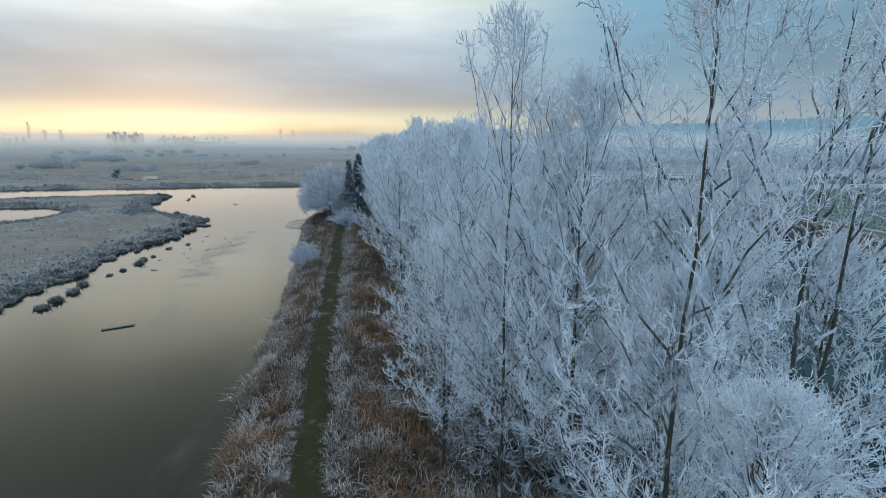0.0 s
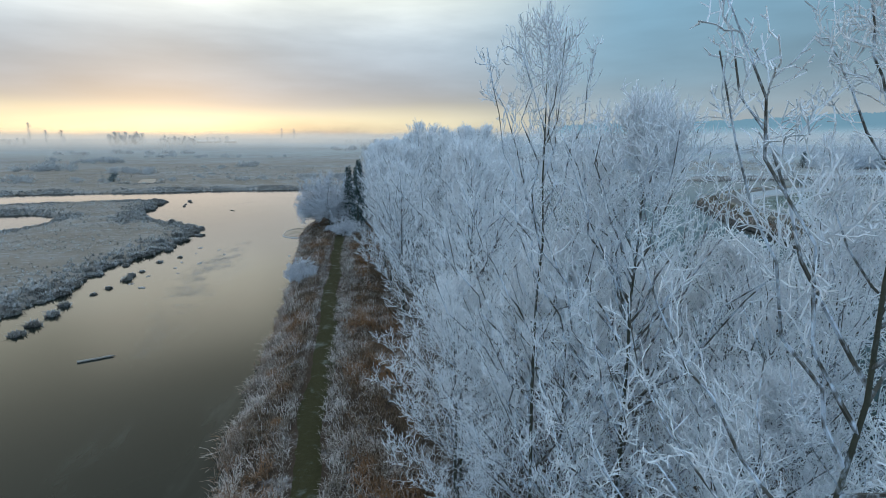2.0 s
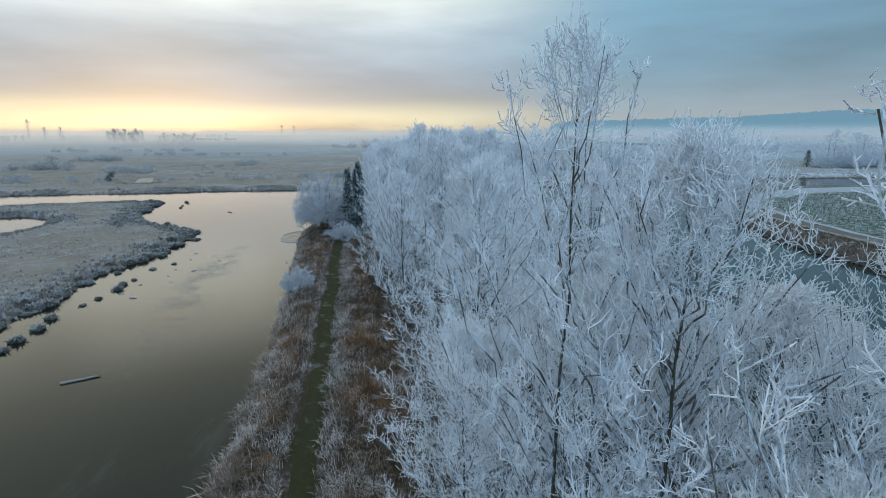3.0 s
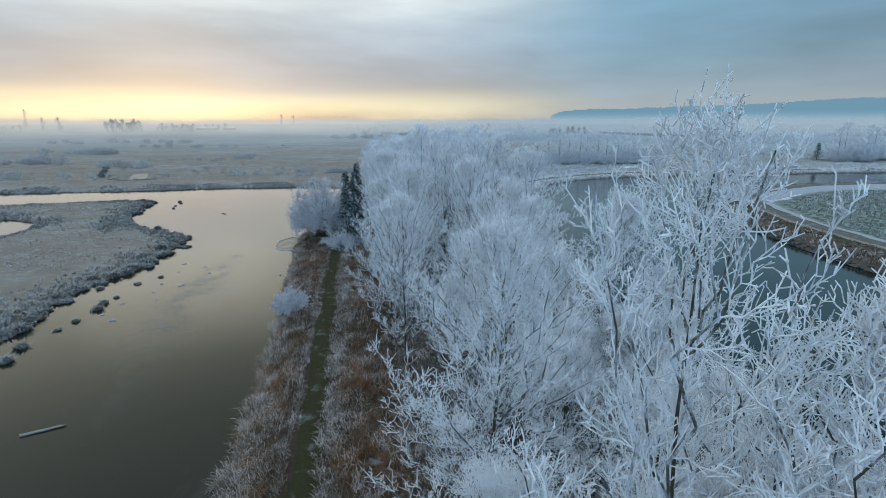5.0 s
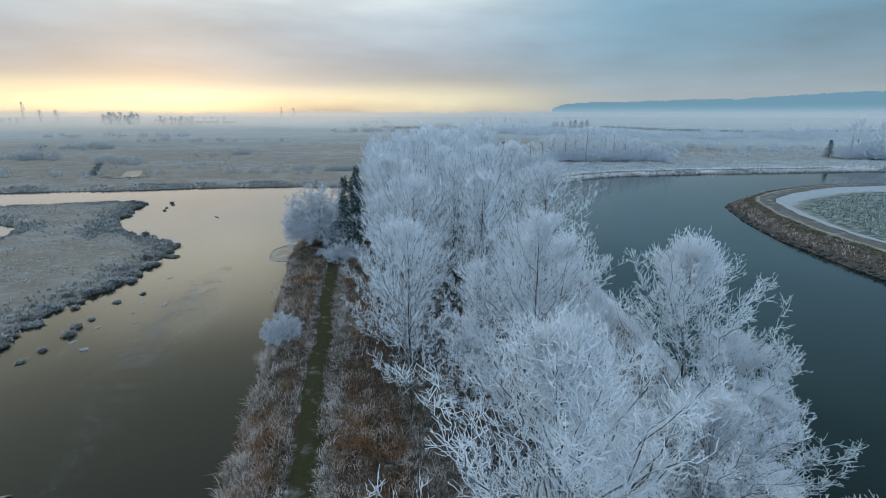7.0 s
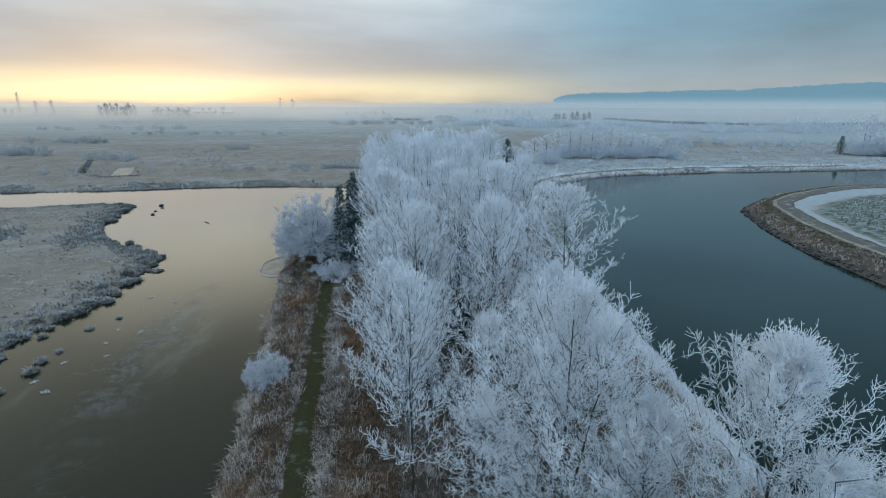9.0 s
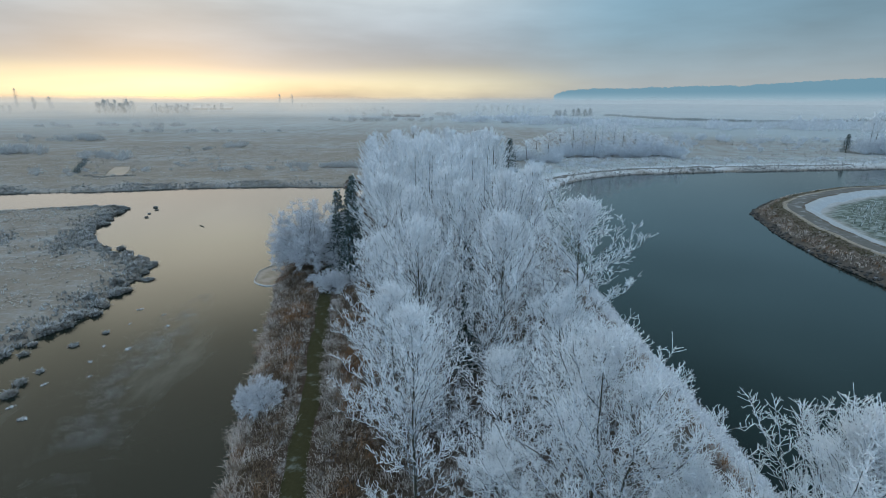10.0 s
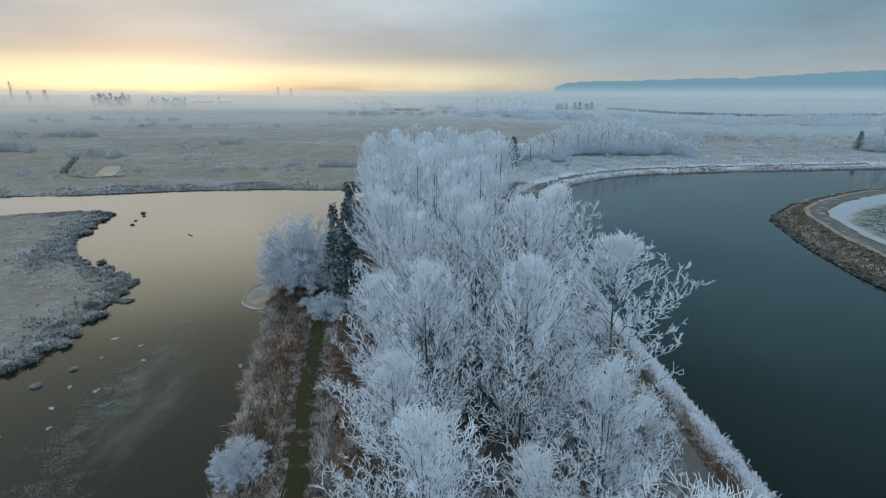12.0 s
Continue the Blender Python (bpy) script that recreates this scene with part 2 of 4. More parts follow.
def offshoots(P, count, lo, hi, length, angle, rise, k, rng, wob=0.06, jit=0.6, curl=0.0):
    """count polylines of k points from each parent polyline, turned off it by an angle, bent upwards by rise and sideways by curl."""
    n, kp, _ = P.shape
    s = lo + (hi - lo) * (np.arange(count)[None] + rng.random((n, count))) / count
    u = s * (kp - 1)
    i = np.clip(u.astype(int), 0, kp - 2)
    w = (u - i)[..., None]
    r = np.arange(n)[:, None]
    base = P[r, i] * (1 - w) + P[r, i + 1] * w
    d = norm(P[r, i + 1] - P[r, i])
    side = norm(np.cross(d, norm(rng.normal(size=d.shape))))
    ang = np.radians(angle(s) if callable(angle) else angle)[..., None] * np.ones(d.shape[:-1] + (1,)) if callable(angle) else np.radians(angle)
    ang = ang * (1 - 0.42 * jit + 0.84 * jit * rng.random((n, count)))[..., None]
    way = norm(d * np.cos(ang) + side * np.sin(ang)).reshape(-1, 3)
    base = base.reshape(-1, 3)
    ln = (length(s) * (1 - jit / 2 + jit * rng.random((n, count)))).reshape(-1)
    q = np.linspace(0, 1, k)[None, :, None]
    out = base[:, None] + way[:, None] * ln[:, None, None] * q
    out[..., 2] += (rise * ln)[:, None] * q[..., 0] ** 2
    if curl:
        out += (rng.normal(size=(len(out), 1, 3)) * (curl * ln)[:, None, None]) * q ** 2
    out[:, 1:] += rng.normal(size=out[:, 1:].shape) * (wob * ln)[:, None, None]
    return out, ln, s.reshape(-1)


def taper(n, k, r0, r1):
    r0 = np.broadcast_to(np.asarray(r0, float), (n,))
    return r0[:, None] * (1 - np.linspace(0, 1, k)[None]) + r1 * np.linspace(0, 1, k)[None]


def poplar(seed, H, spread, n1, n2, n3, n4, low=0.16, twig=0.028, forks=1, fine=2, girth=0.0062, steep=21):
    """Meshes of an upright frosted broad-leaved tree: trunk, ascending limbs, and stubby twigs of even thickness."""
    rng = np.random.default_rng(seed)
    k = 12
    stems = []
    for j in range(forks):
        q = np.linspace(0, 1, k)
        lean = rng.normal(size=2) * (0.02 if forks == 1 else 0.05) * H
        st = np.zeros((k, 3))
        st[:, :2] = lean[None] * q[:, None] ** 1.3 + np.cumsum(rng.normal(size=(k, 2)) * 0.075, 0) * q[:, None]
        st[:, 2] = q * H * (1 - 0.07 * j)
        st[0, 2] = -0.35
        stems.append(st)
    S = np.array(stems)
    S[..., :2] -= S[0, -1, :2] * np.linspace(0, 1, k)[None, :, None]      # the leader ends over the foot
    trunk = tubes(S, taper(len(S), k, H * girth, twig * 1.1), 7, rng)
    reach = lambda s: np.minimum(0.68 * H * (1 - s) + 0.4, spread * 1.10) * (0.76 + 0.28 * np.clip(s / 0.42, 0, 1))
    A, la, sa = offshoots(S, n1, low, 0.985, reach, lambda s: 66 - (66 - steep) * s ** 1.25, 0.36, 8 if fine else 5, rng, 0.028, 0.16, 0.05)
    limbs = tubes(A, taper(len(A), A.shape[1], 0.010 + 0.006 * la, twig * 0.9), 4 if fine else 3, rng, True)
    rough = (0.03, 0.035, 0.055)[fine]
    B, lb, sb = offshoots(A, n2, 0.26, 0.99, lambda s: 0.40 + 0.80 * (1 - s), 50, 0.38, (3, 4, 6)[fine], rng, rough, 0.7, 0.10)
    C, lc, sc = offshoots(B, n3, 0.12, 1.0, lambda s: 0.20 + 0.26 * (1 - s), 56, 0.42, (2, 2, 3)[fine], rng, rough + 0.02, 0.8, 0.12)
    pieces = [tubes(B, taper(len(B), B.shape[1], twig, twig * 0.8), 3, rng, True), tubes(C, taper(len(C), C.shape[1], twig * 0.9, twig * 0.7), 3, rng, True)]
    if n4:
        D, ld, sd = offshoots(C, n4, 0.25, 1.0, lambda s: 0.07 + 0.10 * (1 - s), 58, 0.30, 2, rng, 0.02, 0.9)
        pieces.append(tubes(D, taper(len(D), 2, twig * 0.85, twig * 0.6), 3, rng, True))
    return trunk, limbs, joined(pieces)


def tree_thing(name, label, category, group, meshes, m):
    ob = thing(name, label, category, group, m)
    for pname, me in meshes:
        part(pname, me, ob)
    return ob


def spot(x, y, z, turn=0.0, size=1.0, tall=None):
    tall = size if tall is None else tall
    return Matrix.Translation((x, y, z)) @ Matrix.Rotation(turn, 4, "Z") @ Matrix.Diagonal((size, size, tall, 1))


# ---------- plan of land and water ----------
SLOUGH = [(0.0, -30), (-7.6, 17), (-9.1, 25), (-11.2, 39), (-13.7, 53), (-15.6, 62), (-17.9, 75), (-19.0, 79), (-20.0, 86), (-18.6, 100), (-17.2, 118), (-17.5, 148),
          (-44, 149.5), (-64, 147), (-81, 142.5), (-100, 140), (-130, 134), (-190, 128), (-190, 108), (-130, 107), (-97, 115), (-88, 120), (-71, 124.5), (-63, 123.5),
          (-62, 116), (-57.6, 103), (-52.5, 96), (-44, 90.2), (-38, 85.8), (-36.8, 77), (-36.6, 70), (-38, 61), (-36.6, 50), (-36.4, 44), (-36, 39), (-35, 20), (-32, 0), (-30, -30)]
POOLS = [[(-90, 167), (-94, 166), (-99, 176), (-105, 189), (-101, 190), (-95, 178)]]
POND = [(-125, 98), (-79, 103), (-71, 99), (-68, 93), (-68.5, 84), (-85, 79), (-125, 80)]
RIVER = [(19, -30), (19.6, 46), (19.2, 63), (19.0, 76), (20.5, 105), (22.5, 120), (28, 142), (36, 154), (46, 163), (60, 171), (92, 177), (145, 183), (320, 196), (320, 150),
         (126, 146), (97, 141.5), (77.5, 131), (66, 120.5), (62.9, 116.4), (58.5, 103), (55, 88), (54.5, 70), (57, 45), (61, 0), (63, -30)]


def edge_distance(poly, X, Y):
    d = np.full(X.shape, 1e9)
    inside = np.zeros(X.shape, bool)
    for (ax, ay), (bx, by) in zip(poly, poly[1:] + poly[:1]):
        ux, uy = bx - ax, by - ay
        t = np.clip(((X - ax) * ux + (Y - ay) * uy) / (ux * ux + uy * uy), 0, 1)
        d = np.minimum(d, np.hypot(X - ax - t * ux, Y - ay - t * uy))
        if ay != by:
            cross = ((ay > Y) != (by > Y)) & (X < (bx - ax) * (Y - ay) / (by - ay) + ax)
            inside ^= cross
    return np.where(inside, -d, d)


def step(a, b, x):
    t = np.clip((x - a) / (b - a), 0, 1)
    return t * t * (3 - 2 * t)


def waves(X, Y, scale, seed):
    """Cheap smooth noise, a sum of turned sines, about -1 to 1."""
    rng = np.random.default_rng(seed)
    out = 0
    for i in range(7):
        a, f = rng.random() * 6.28, scale * (0.6 + 1.5 * rng.random())
        out = out + np.sin((X * math.cos(a) + Y * math.sin(a)) * f + rng.random() * 6.28 + 1.3 * np.sin(Y * f * 0.6 * math.cos(a * 2) + X * f * 0.5))
    return out / 4.0


def lie(X, Y):
    """Height of the land and the distances to the waters."""
    X, Y = np.asarray(X, float), np.asarray(Y, float)
    wob = 0.45 * waves(X, Y, 0.9, 5) + 0.5 * waves(X, Y, 0.35, 6)
    s = np.minimum(edge_distance(SLOUGH, X, Y), edge_distance(POND, X, Y))
    for pool in POOLS:
        s = np.minimum(s, edge_distance(pool, X, Y))
    s = s + 0.5 * wob
    r = edge_distance(RIVER, X, Y) + 0.25 * wob
    farm = (X > 40) & (Y < 147) & (r > 0)
    pen = (X < -26) & (Y < 138) & (s > 0)
    pathx = -1.2 - 0.148 * Y
    dike = ~farm & ~pen & (Y < 152) & (X > -23)
    bumps = 0.10 * waves(X, Y, 1.7, 7) + 0.12 * waves(X, Y, 0.5, 8)
    z_dike = np.minimum(1.45 * step(-0.4, 3.2, s), 3.0) + 0.25 * bumps - 0.35 * step(3, 6, X - pathx)
    berm = 1.25 * step(-0.3, 2.0, r) - 0.35 * step(2.2, 3.2, r)
    z_dike = np.where(r < 8, berm + (z_dike - berm) * step(5, 8, r), z_dike)
    z_pen = 0.42 * step(-0.3, 1.6, s) + 0.6 * bumps * step(0, 2, s)
    z_farm = 1.9 * step(-0.3, 4.5, r) - 0.9 * step(9, 12, r) + 0.1 * bumps
    shore = np.minimum(s, r)
    z_far = 0.75 * step(-0.3, 4, shore) + 0.9 * bumps * step(0, 6, shore) + 0.5 * step(4, 12, r) * (X > 0)
    z = np.where(farm, z_farm, np.where(pen, z_pen, np.where(dike, z_dike, z_far)))
    low = np.minimum(s, r)
    z = np.where(low < 0, np.maximum(-1.2, 0.35 * low) - 0.05, z)
    return z, s, r, farm, pen, dike, pathx


def z_at(x, y):
    return float(lie(np.array([x]), np.array([y]))[0][0])


def axis(parts):
    out = [np.arange(a, b, st) for a, b, st in parts]
    return np.concatenate(out)


def grow(start, end, first, ratio):
    out, st = [start], first
    while out[-1] < end:
        out.append(out[-1] + st)
        st *= ratio
    return np.array(out)


def ground_material():
    m = Mat("frosted_marsh_ground", 0.9, 0.15)
    fine, mid, wide = m.noise(1.5, 7, 0.72), m.noise(0.16, 5, 0.6), m.noise(0.012, 4, 0.5, (1, 2.2, 1))
    marsh = m.mix(mid, (0.185, 0.15, 0.115), (0.31, 0.265, 0.215))
    frost = m.mix(fine, (0.29, 0.295, 0.30), (0.47, 0.49, 0.51))
    amount = m.math("ADD", m.math("MULTIPLY", mid, 0.45), m.math("ADD", m.math("MULTIPLY", fine, 0.35), m.math("MULTIPLY", wide, 0.45)))
    c = m.mix(m.span(amount, 0.54, 0.86, 0.06, 0.85), marsh, frost)
    # wind-laid stripes of frost on the flattened sedge
    c = m.mix(m.span(m.noise(0.9, 4, 0.6, (0.55, 1.5, 1)), 0.55, 0.70, 0, 0.38), c, (0.46, 0.46, 0.45))
    # far fields under rime, paled with distance: haze put into the colour
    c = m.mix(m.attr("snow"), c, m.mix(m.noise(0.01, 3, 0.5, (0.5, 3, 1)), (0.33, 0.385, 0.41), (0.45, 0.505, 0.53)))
    earth = m.mix(fine, (0.03, 0.024, 0.019), (0.09, 0.06, 0.04))
    c = m.mix(m.attr("earth"), c, m.mix(m.span(m.noise(0.9, 5, 0.65), 0.52, 0.72, 0, 0.7), earth, (0.44, 0.43, 0.44)))
    wet = m.mix(m.noise(3, 5), (0.045, 0.04, 0.035), (0.13, 0.115, 0.10))
    c = m.mix(m.attr("bank"), c, wet)
    rime = m.mix(fine, (0.60, 0.64, 0.69), (0.80, 0.83, 0.86))
    c = m.mix(m.attr("rime"), c, rime)
    crop = m.mix(m.span(m.noise(0.8, 5, 0.6), 0.4, 0.65), (0.10, 0.125, 0.10), (0.29, 0.325, 0.31))
    c = m.mix(m.attr("crop"), c, crop)
    m.base(c)
    return m.bump(m.math("ADD", m.math("MULTIPLY", mid, 2.0), fine), 0.7, 0.25).m


def build_ground():
    xs = np.concatenate([-grow(150, 4600, 3.5, 1.09)[::-1], axis([(-148, -40, 2.0), (-40, 24, 0.65), (24, 150, 2.0)]), grow(150, 4600, 3.5, 1.09)])
    ys = np.concatenate([-grow(34, 400, 6, 1.3)[::-1], axis([(-30, 6, 1.5), (6, 100, 0.8), (100, 200, 1.4)]), grow(200, 4600, 2.0, 1.07)])
    X, Y = np.meshgrid(xs, ys)
    z, s, r, farm, pen, dike, px = lie(X, Y)
    nx, ny = len(xs), len(ys)
    v = np.stack([X, Y, z], -1).reshape(-1, 3)
    idx = np.arange(nx * ny).reshape(ny, nx)
    q = np.stack([idx[:-1, :-1], idx[:-1, 1:], idx[1:, 1:], idx[1:, :-1]], -1).reshape(-1, 4)
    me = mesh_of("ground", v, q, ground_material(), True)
    low = np.minimum(s, r)
    wig = waves(X, Y, 0.6, 21)
    masks = {
        # rime round the river bend; farther terms grow with distance, imitating haze too
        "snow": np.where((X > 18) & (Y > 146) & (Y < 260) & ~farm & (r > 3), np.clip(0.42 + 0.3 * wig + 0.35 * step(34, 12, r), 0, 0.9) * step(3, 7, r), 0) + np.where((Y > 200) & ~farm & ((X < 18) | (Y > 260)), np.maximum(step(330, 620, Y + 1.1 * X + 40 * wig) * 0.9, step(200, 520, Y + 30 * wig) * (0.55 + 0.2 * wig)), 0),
        "earth": np.where(dike & (r > 2.4), 1.0 - 0.15 * step(4.5, 7.5, X - px + 0.8 * wig), np.where(farm & (r < 9.4), 0.7, 0.0)),
        "bank": 0.85 * np.where(farm, step(2.0, 1.2, r + 0.4 * wig), np.where((r < 1.2) & (Y > 150), step(1.0, 0.2, r), np.where(low < 0.0, 1.0, 0))),
        "rime": np.where(dike & (r < 6), step(0.2, 0.7, r) * step(2.7, 2.0, r + 0.2 * wig) * 0.78, np.where(farm, 0.35 * step(9.5, 10.5, r) * step(13, 11.5, r + 0.5 * wig), np.where((X > 15) & (Y > 140) & (r < 9), step(0.8, 2, r) * (0.45 + 0.25 * wig), 0))),
        "crop": np.where(farm, step(11.4, 13, r + 0.5 * wig), 0),
    }
    for name, val in masks.items():
        at = me.attributes.new(name, "FLOAT", "POINT")
        at.data.foreach_set("value", val.reshape(-1).astype(np.float32))
    ob = new("ground", me)
    tagged(ob, "frosted marsh and dike ground with dead grass and rime", "ground", kind="structure")
    return ob


def water_material(name, body, film, film_lo, film_hi, rough, ior=1.33):
    m = Mat(name, rough, 0.5)
    m.b.inputs["IOR"].default_value = ior
    sheet = m.span(m.noise(0.10, 6, 0.62, (1.0, 0.28, 1)), film_lo, film_hi)
    m.base(m.mix(m.math("MULTIPLY", sheet, 0.55), body, film))
    r = m.span(sheet, 0, 1, rough, rough + 0.10)
    m.link(r, m.b.inputs["Roughness"])
    return m.bump(m.noise(0.8, 3, 0.5), 0.03, 0.05).m


def flat_sheet(name, poly, z, mat, label, category):
    bm = bmesh.new()
    bm.faces.new([bm.verts.new((x, y, z)) for x, y in poly])
    bmesh.ops.triangulate(bm, faces=bm.faces[:])
    bmesh.ops.recalc_face_normals(bm, faces=bm.faces[:])
    me = bpy.data.meshes.new(name)
    bm.to_mesh(me)
    bm.free()
    if me.polygons[0].normal.z < 0:
        me.flip_normals()
    me.materials.append(mat)
    return tagged(new(name, me), label, category, kind="structure")


def spread_out(poly, d):
    """The polygon with its corners pushed out by d, so that the water reaches under the bank."""
    n, out = len(poly), []
    area = sum(a[0] * b[1] - b[0] * a[1] for a, b in zip(poly, poly[1:] + poly[:1]))
    sg = 1 if area > 0 else -1
    for i in range(n):
        a, b, c = Vector(poly[i - 1]), Vector(poly[i]), Vector(poly[(i + 1) % n])
        t = (b - a).normalized() + (c - b).normalized()
        t.normalize()
        out.append((b.x + sg * t.y * d, b.y - sg * t.x * d))
    return out


build_ground()
M_SLOUGH = water_material("still_slough_water", (0.014, 0.0185, 0.0140), (0.13, 0.14, 0.125), 0.57, 0.76, 0.085, 1.30)
M_POOL = water_material("frozen_pool", (0.10, 0.10, 0.092), (0.22, 0.22, 0.21), 0.30, 0.62, 0.30, 1.25)
M_RIVER = water_material("dark_river_water", (0.0018, 0.0080, 0.0064), (0.005, 0.016, 0.0135), 0.55, 0.8, 0.09, 1.42)
flat_sheet("slough_water", spread_out(SLOUGH, 1.2), 0.0, M_SLOUGH, "still slough water mirroring the dawn sky, thinly frozen", "water")
flat_sheet("pond_water", spread_out(POND, 1.2), 0.01, M_SLOUGH, "small shallow pond in the marsh, mirroring the sky", "water")
for pool in POOLS:
    flat_sheet("pool_water", spread_out(pool, 0.4), 0.02, M_POOL, "shallow pool in the marsh, mirroring the sky", "water")
flat_sheet("river_water", spread_out(RIVER, 1.2), 0.0, M_RIVER, "dark calm river bending round a field", "water")


def strip(name, mid, width, rise, mat, label, category, n_across=6, aside=0.0):
    """A worn track draped on the land along a line of points."""
    M = np.array(mid, float)
    seg = np.r_[0, np.cumsum(np.hypot(*np.diff(M, axis=0).T))]
    u = np.arange(0, seg[-1], 0.8)
    C = np.stack([np.interp(u, seg, M[:, 0]), np.interp(u, seg, M[:, 1])], -1)
    for _ in range(25):
        C[1:-1] = (C[:-2] + 2 * C[1:-1] + C[2:]) / 4
    T = norm(np.gradient(C, axis=0))
    Nn = np.stack([T[:, 1], -T[:, 0]], -1)
    C = C + Nn * aside
    w = width * (1 + 0.16 * waves(u, u * 0, 0.9, 31))
    a = np.linspace(-0.5, 0.5, n_across)
    P = C[:, None] + Nn[:, None] * (w[:, None] * a[None])[..., None] + (0.25 * waves(u, u * 0, 0.4, 33))[:, None, None] * Nn[:, None]
    z = lie(P[..., 0], P[..., 1])[0] + rise * (1 - (2 * np.abs(a)) ** 4)[None] - 0.03 * (2 * np.abs(a) ** 1)[None] ** 6
    v = np.concatenate([P, z[..., None]], -1).reshape(-1, 3)
    idx = np.arange(len(u) * n_across).reshape(len(u), n_across)
    q = np.stack([idx[:-1, :-1], idx[:-1, 1:], idx[1:, 1:], idx[1:, :-1]], -1).reshape(-1, 4)
    ob = new(name, mesh_of(name, v, q, mat, True))
    return tagged(ob, label, category, kind="structure")


def turf_material():
    m = Mat("mown_green_turf", 0.9, 0.15)
    c = m.mix(m.noise(5, 5, 0.65), (0.024, 0.024, 0.009), (0.058, 0.054, 0.023))
    c = m.mix(m.span(m.noise(1.1, 5, 0.65), 0.54, 0.80, 0, 0.42), c, (0.34, 0.38, 0.37))
    return m.base(c).bump(m.noise(14, 5), 0.8, 0.06).m


def gravel_material(name, a, b):
    m = Mat(name, 0.9, 0.2)
    c = m.mix(m.noise(3, 6, 0.65), a, b)
    c = m.mix(m.span(m.noise(0.5, 4, 0.6), 0.5, 0.75, 0, 0.5), c, (0.5, 0.52, 0.54))
    return m.base(c).bump(m.noise(25, 4), 0.6, 0.03).m


M_TURF = turf_material()
M_TRACK = gravel_material("sandy_track", (0.095, 0.091, 0.083), (0.175, 0.167, 0.154))
M_SNOW = gravel_material("deep_rime_on_grass", (0.27, 0.29, 0.305), (0.50, 0.525, 0.545))
M_SAND = gravel_material("pale_levee_sand", (0.24, 0.20, 0.155), (0.36, 0.32, 0.265))
strip("dike_path", [(2.5, -25), (-11.4, 69), (-13.3, 82)], 1.6, 0.05, M_TURF, "mown green grass path along the dike", "path")
strip("river_road", [(14.6, -25), (14.9, 46), (14.6, 63), (14.4, 76), (15.9, 106), (18.2, 121), (24, 145), (33, 158.5), (43.5, 168), (58.5, 176.5), (91, 183), (145, 189)], 2.8, 0.05, M_TRACK,
      "narrow grey track beside the frosted river berm", "road")
LEVEE = [(70, -20), (63.5, 46), (61.2, 70), (61.6, 87), (64.8, 101), (69, 113.5), (71.5, 117), (81, 125.5), (99, 135), (126, 139.5), (200, 143)]
strip("farm_track", LEVEE, 3.4, 0.05, M_TRACK, "grey-brown levee track round the field", "road")
strip("gravel_verge", LEVEE, 1.0, 0.075, M_SAND, "pale gravel edge of the levee track", "road", aside=-1.35)
strip("snow_strip", LEVEE, 3.0, 0.10, M_SNOW, "white strip of frosted grass between track and field", "snow", aside=3.3)


# ---------- trees ----------
def tree_kind(seed, H, spread, n1, n2, n3, n4, pale=False, rimed=False, **kw):
    t, l, c = poplar(seed, H, spread, n1, n2, n3, n4, **kw)
    # pale trees wear the haze colour on bark, limbs and twigs alike
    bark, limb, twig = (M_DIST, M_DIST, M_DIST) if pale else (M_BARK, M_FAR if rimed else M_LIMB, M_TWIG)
    return [("trunk", mesh_of("trunk", *t, bark, True)), ("branch_frame", mesh_of("branch_frame", *l, limb)), ("crown", mesh_of("crown", *c, twig))]


NEAR = [tree_kind(11, 16, 4.4, 74, 14, 6, 1, twig=0.0125), tree_kind(12, 16, 4.4, 40, 14, 6, 1, twig=0.0125, forks=2), tree_kind(13, 16, 4.3, 76, 14, 6, 1, twig=0.0125)]
OPEN = [tree_kind(14, 16, 3.3, 32, 7, 6, 3, twig=0.0115, girth=0.005, steep=17), tree_kind(15, 16, 3.5, 19, 7, 6, 3, twig=0.0115, forks=2, girth=0.005, steep=17)]
MIDDLE = [tree_kind(21, 16, 4.4, 62, 12, 4, 1, twig=0.019, fine=1), tree_kind(22, 16, 4.5, 62, 12, 4, 1, twig=0.019, fine=1), tree_kind(23, 16, 4.3, 34, 12, 4, 1, twig=0.019, forks=2, fine=1)]
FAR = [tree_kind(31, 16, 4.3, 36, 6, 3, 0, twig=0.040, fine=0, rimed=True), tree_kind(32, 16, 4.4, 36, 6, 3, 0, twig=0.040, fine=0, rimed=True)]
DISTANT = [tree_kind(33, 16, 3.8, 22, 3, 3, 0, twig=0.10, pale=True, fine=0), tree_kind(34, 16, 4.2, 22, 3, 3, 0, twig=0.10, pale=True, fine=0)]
GROVE_LABEL = "tall bare deciduous tree thick with white hoarfrost"


def plant_tree(kinds, rng, x, y, top, wide=1.0, k=None):
    z = z_at(x, y)
    tall = (top - 0.9 - z) / 16.0
    meshes = kinds[rng.randrange(len(kinds)) if k is None else k]
    return tree_thing("frosted_tree", GROVE_LABEL, "tree", "grove on the dike", meshes, spot(x, y, z, rng.random() * 6.28, wide * (0.55 + 0.45 * tall), tall))


def grove_left(y):
    return -1.2 - 0.148 * y + 6.0


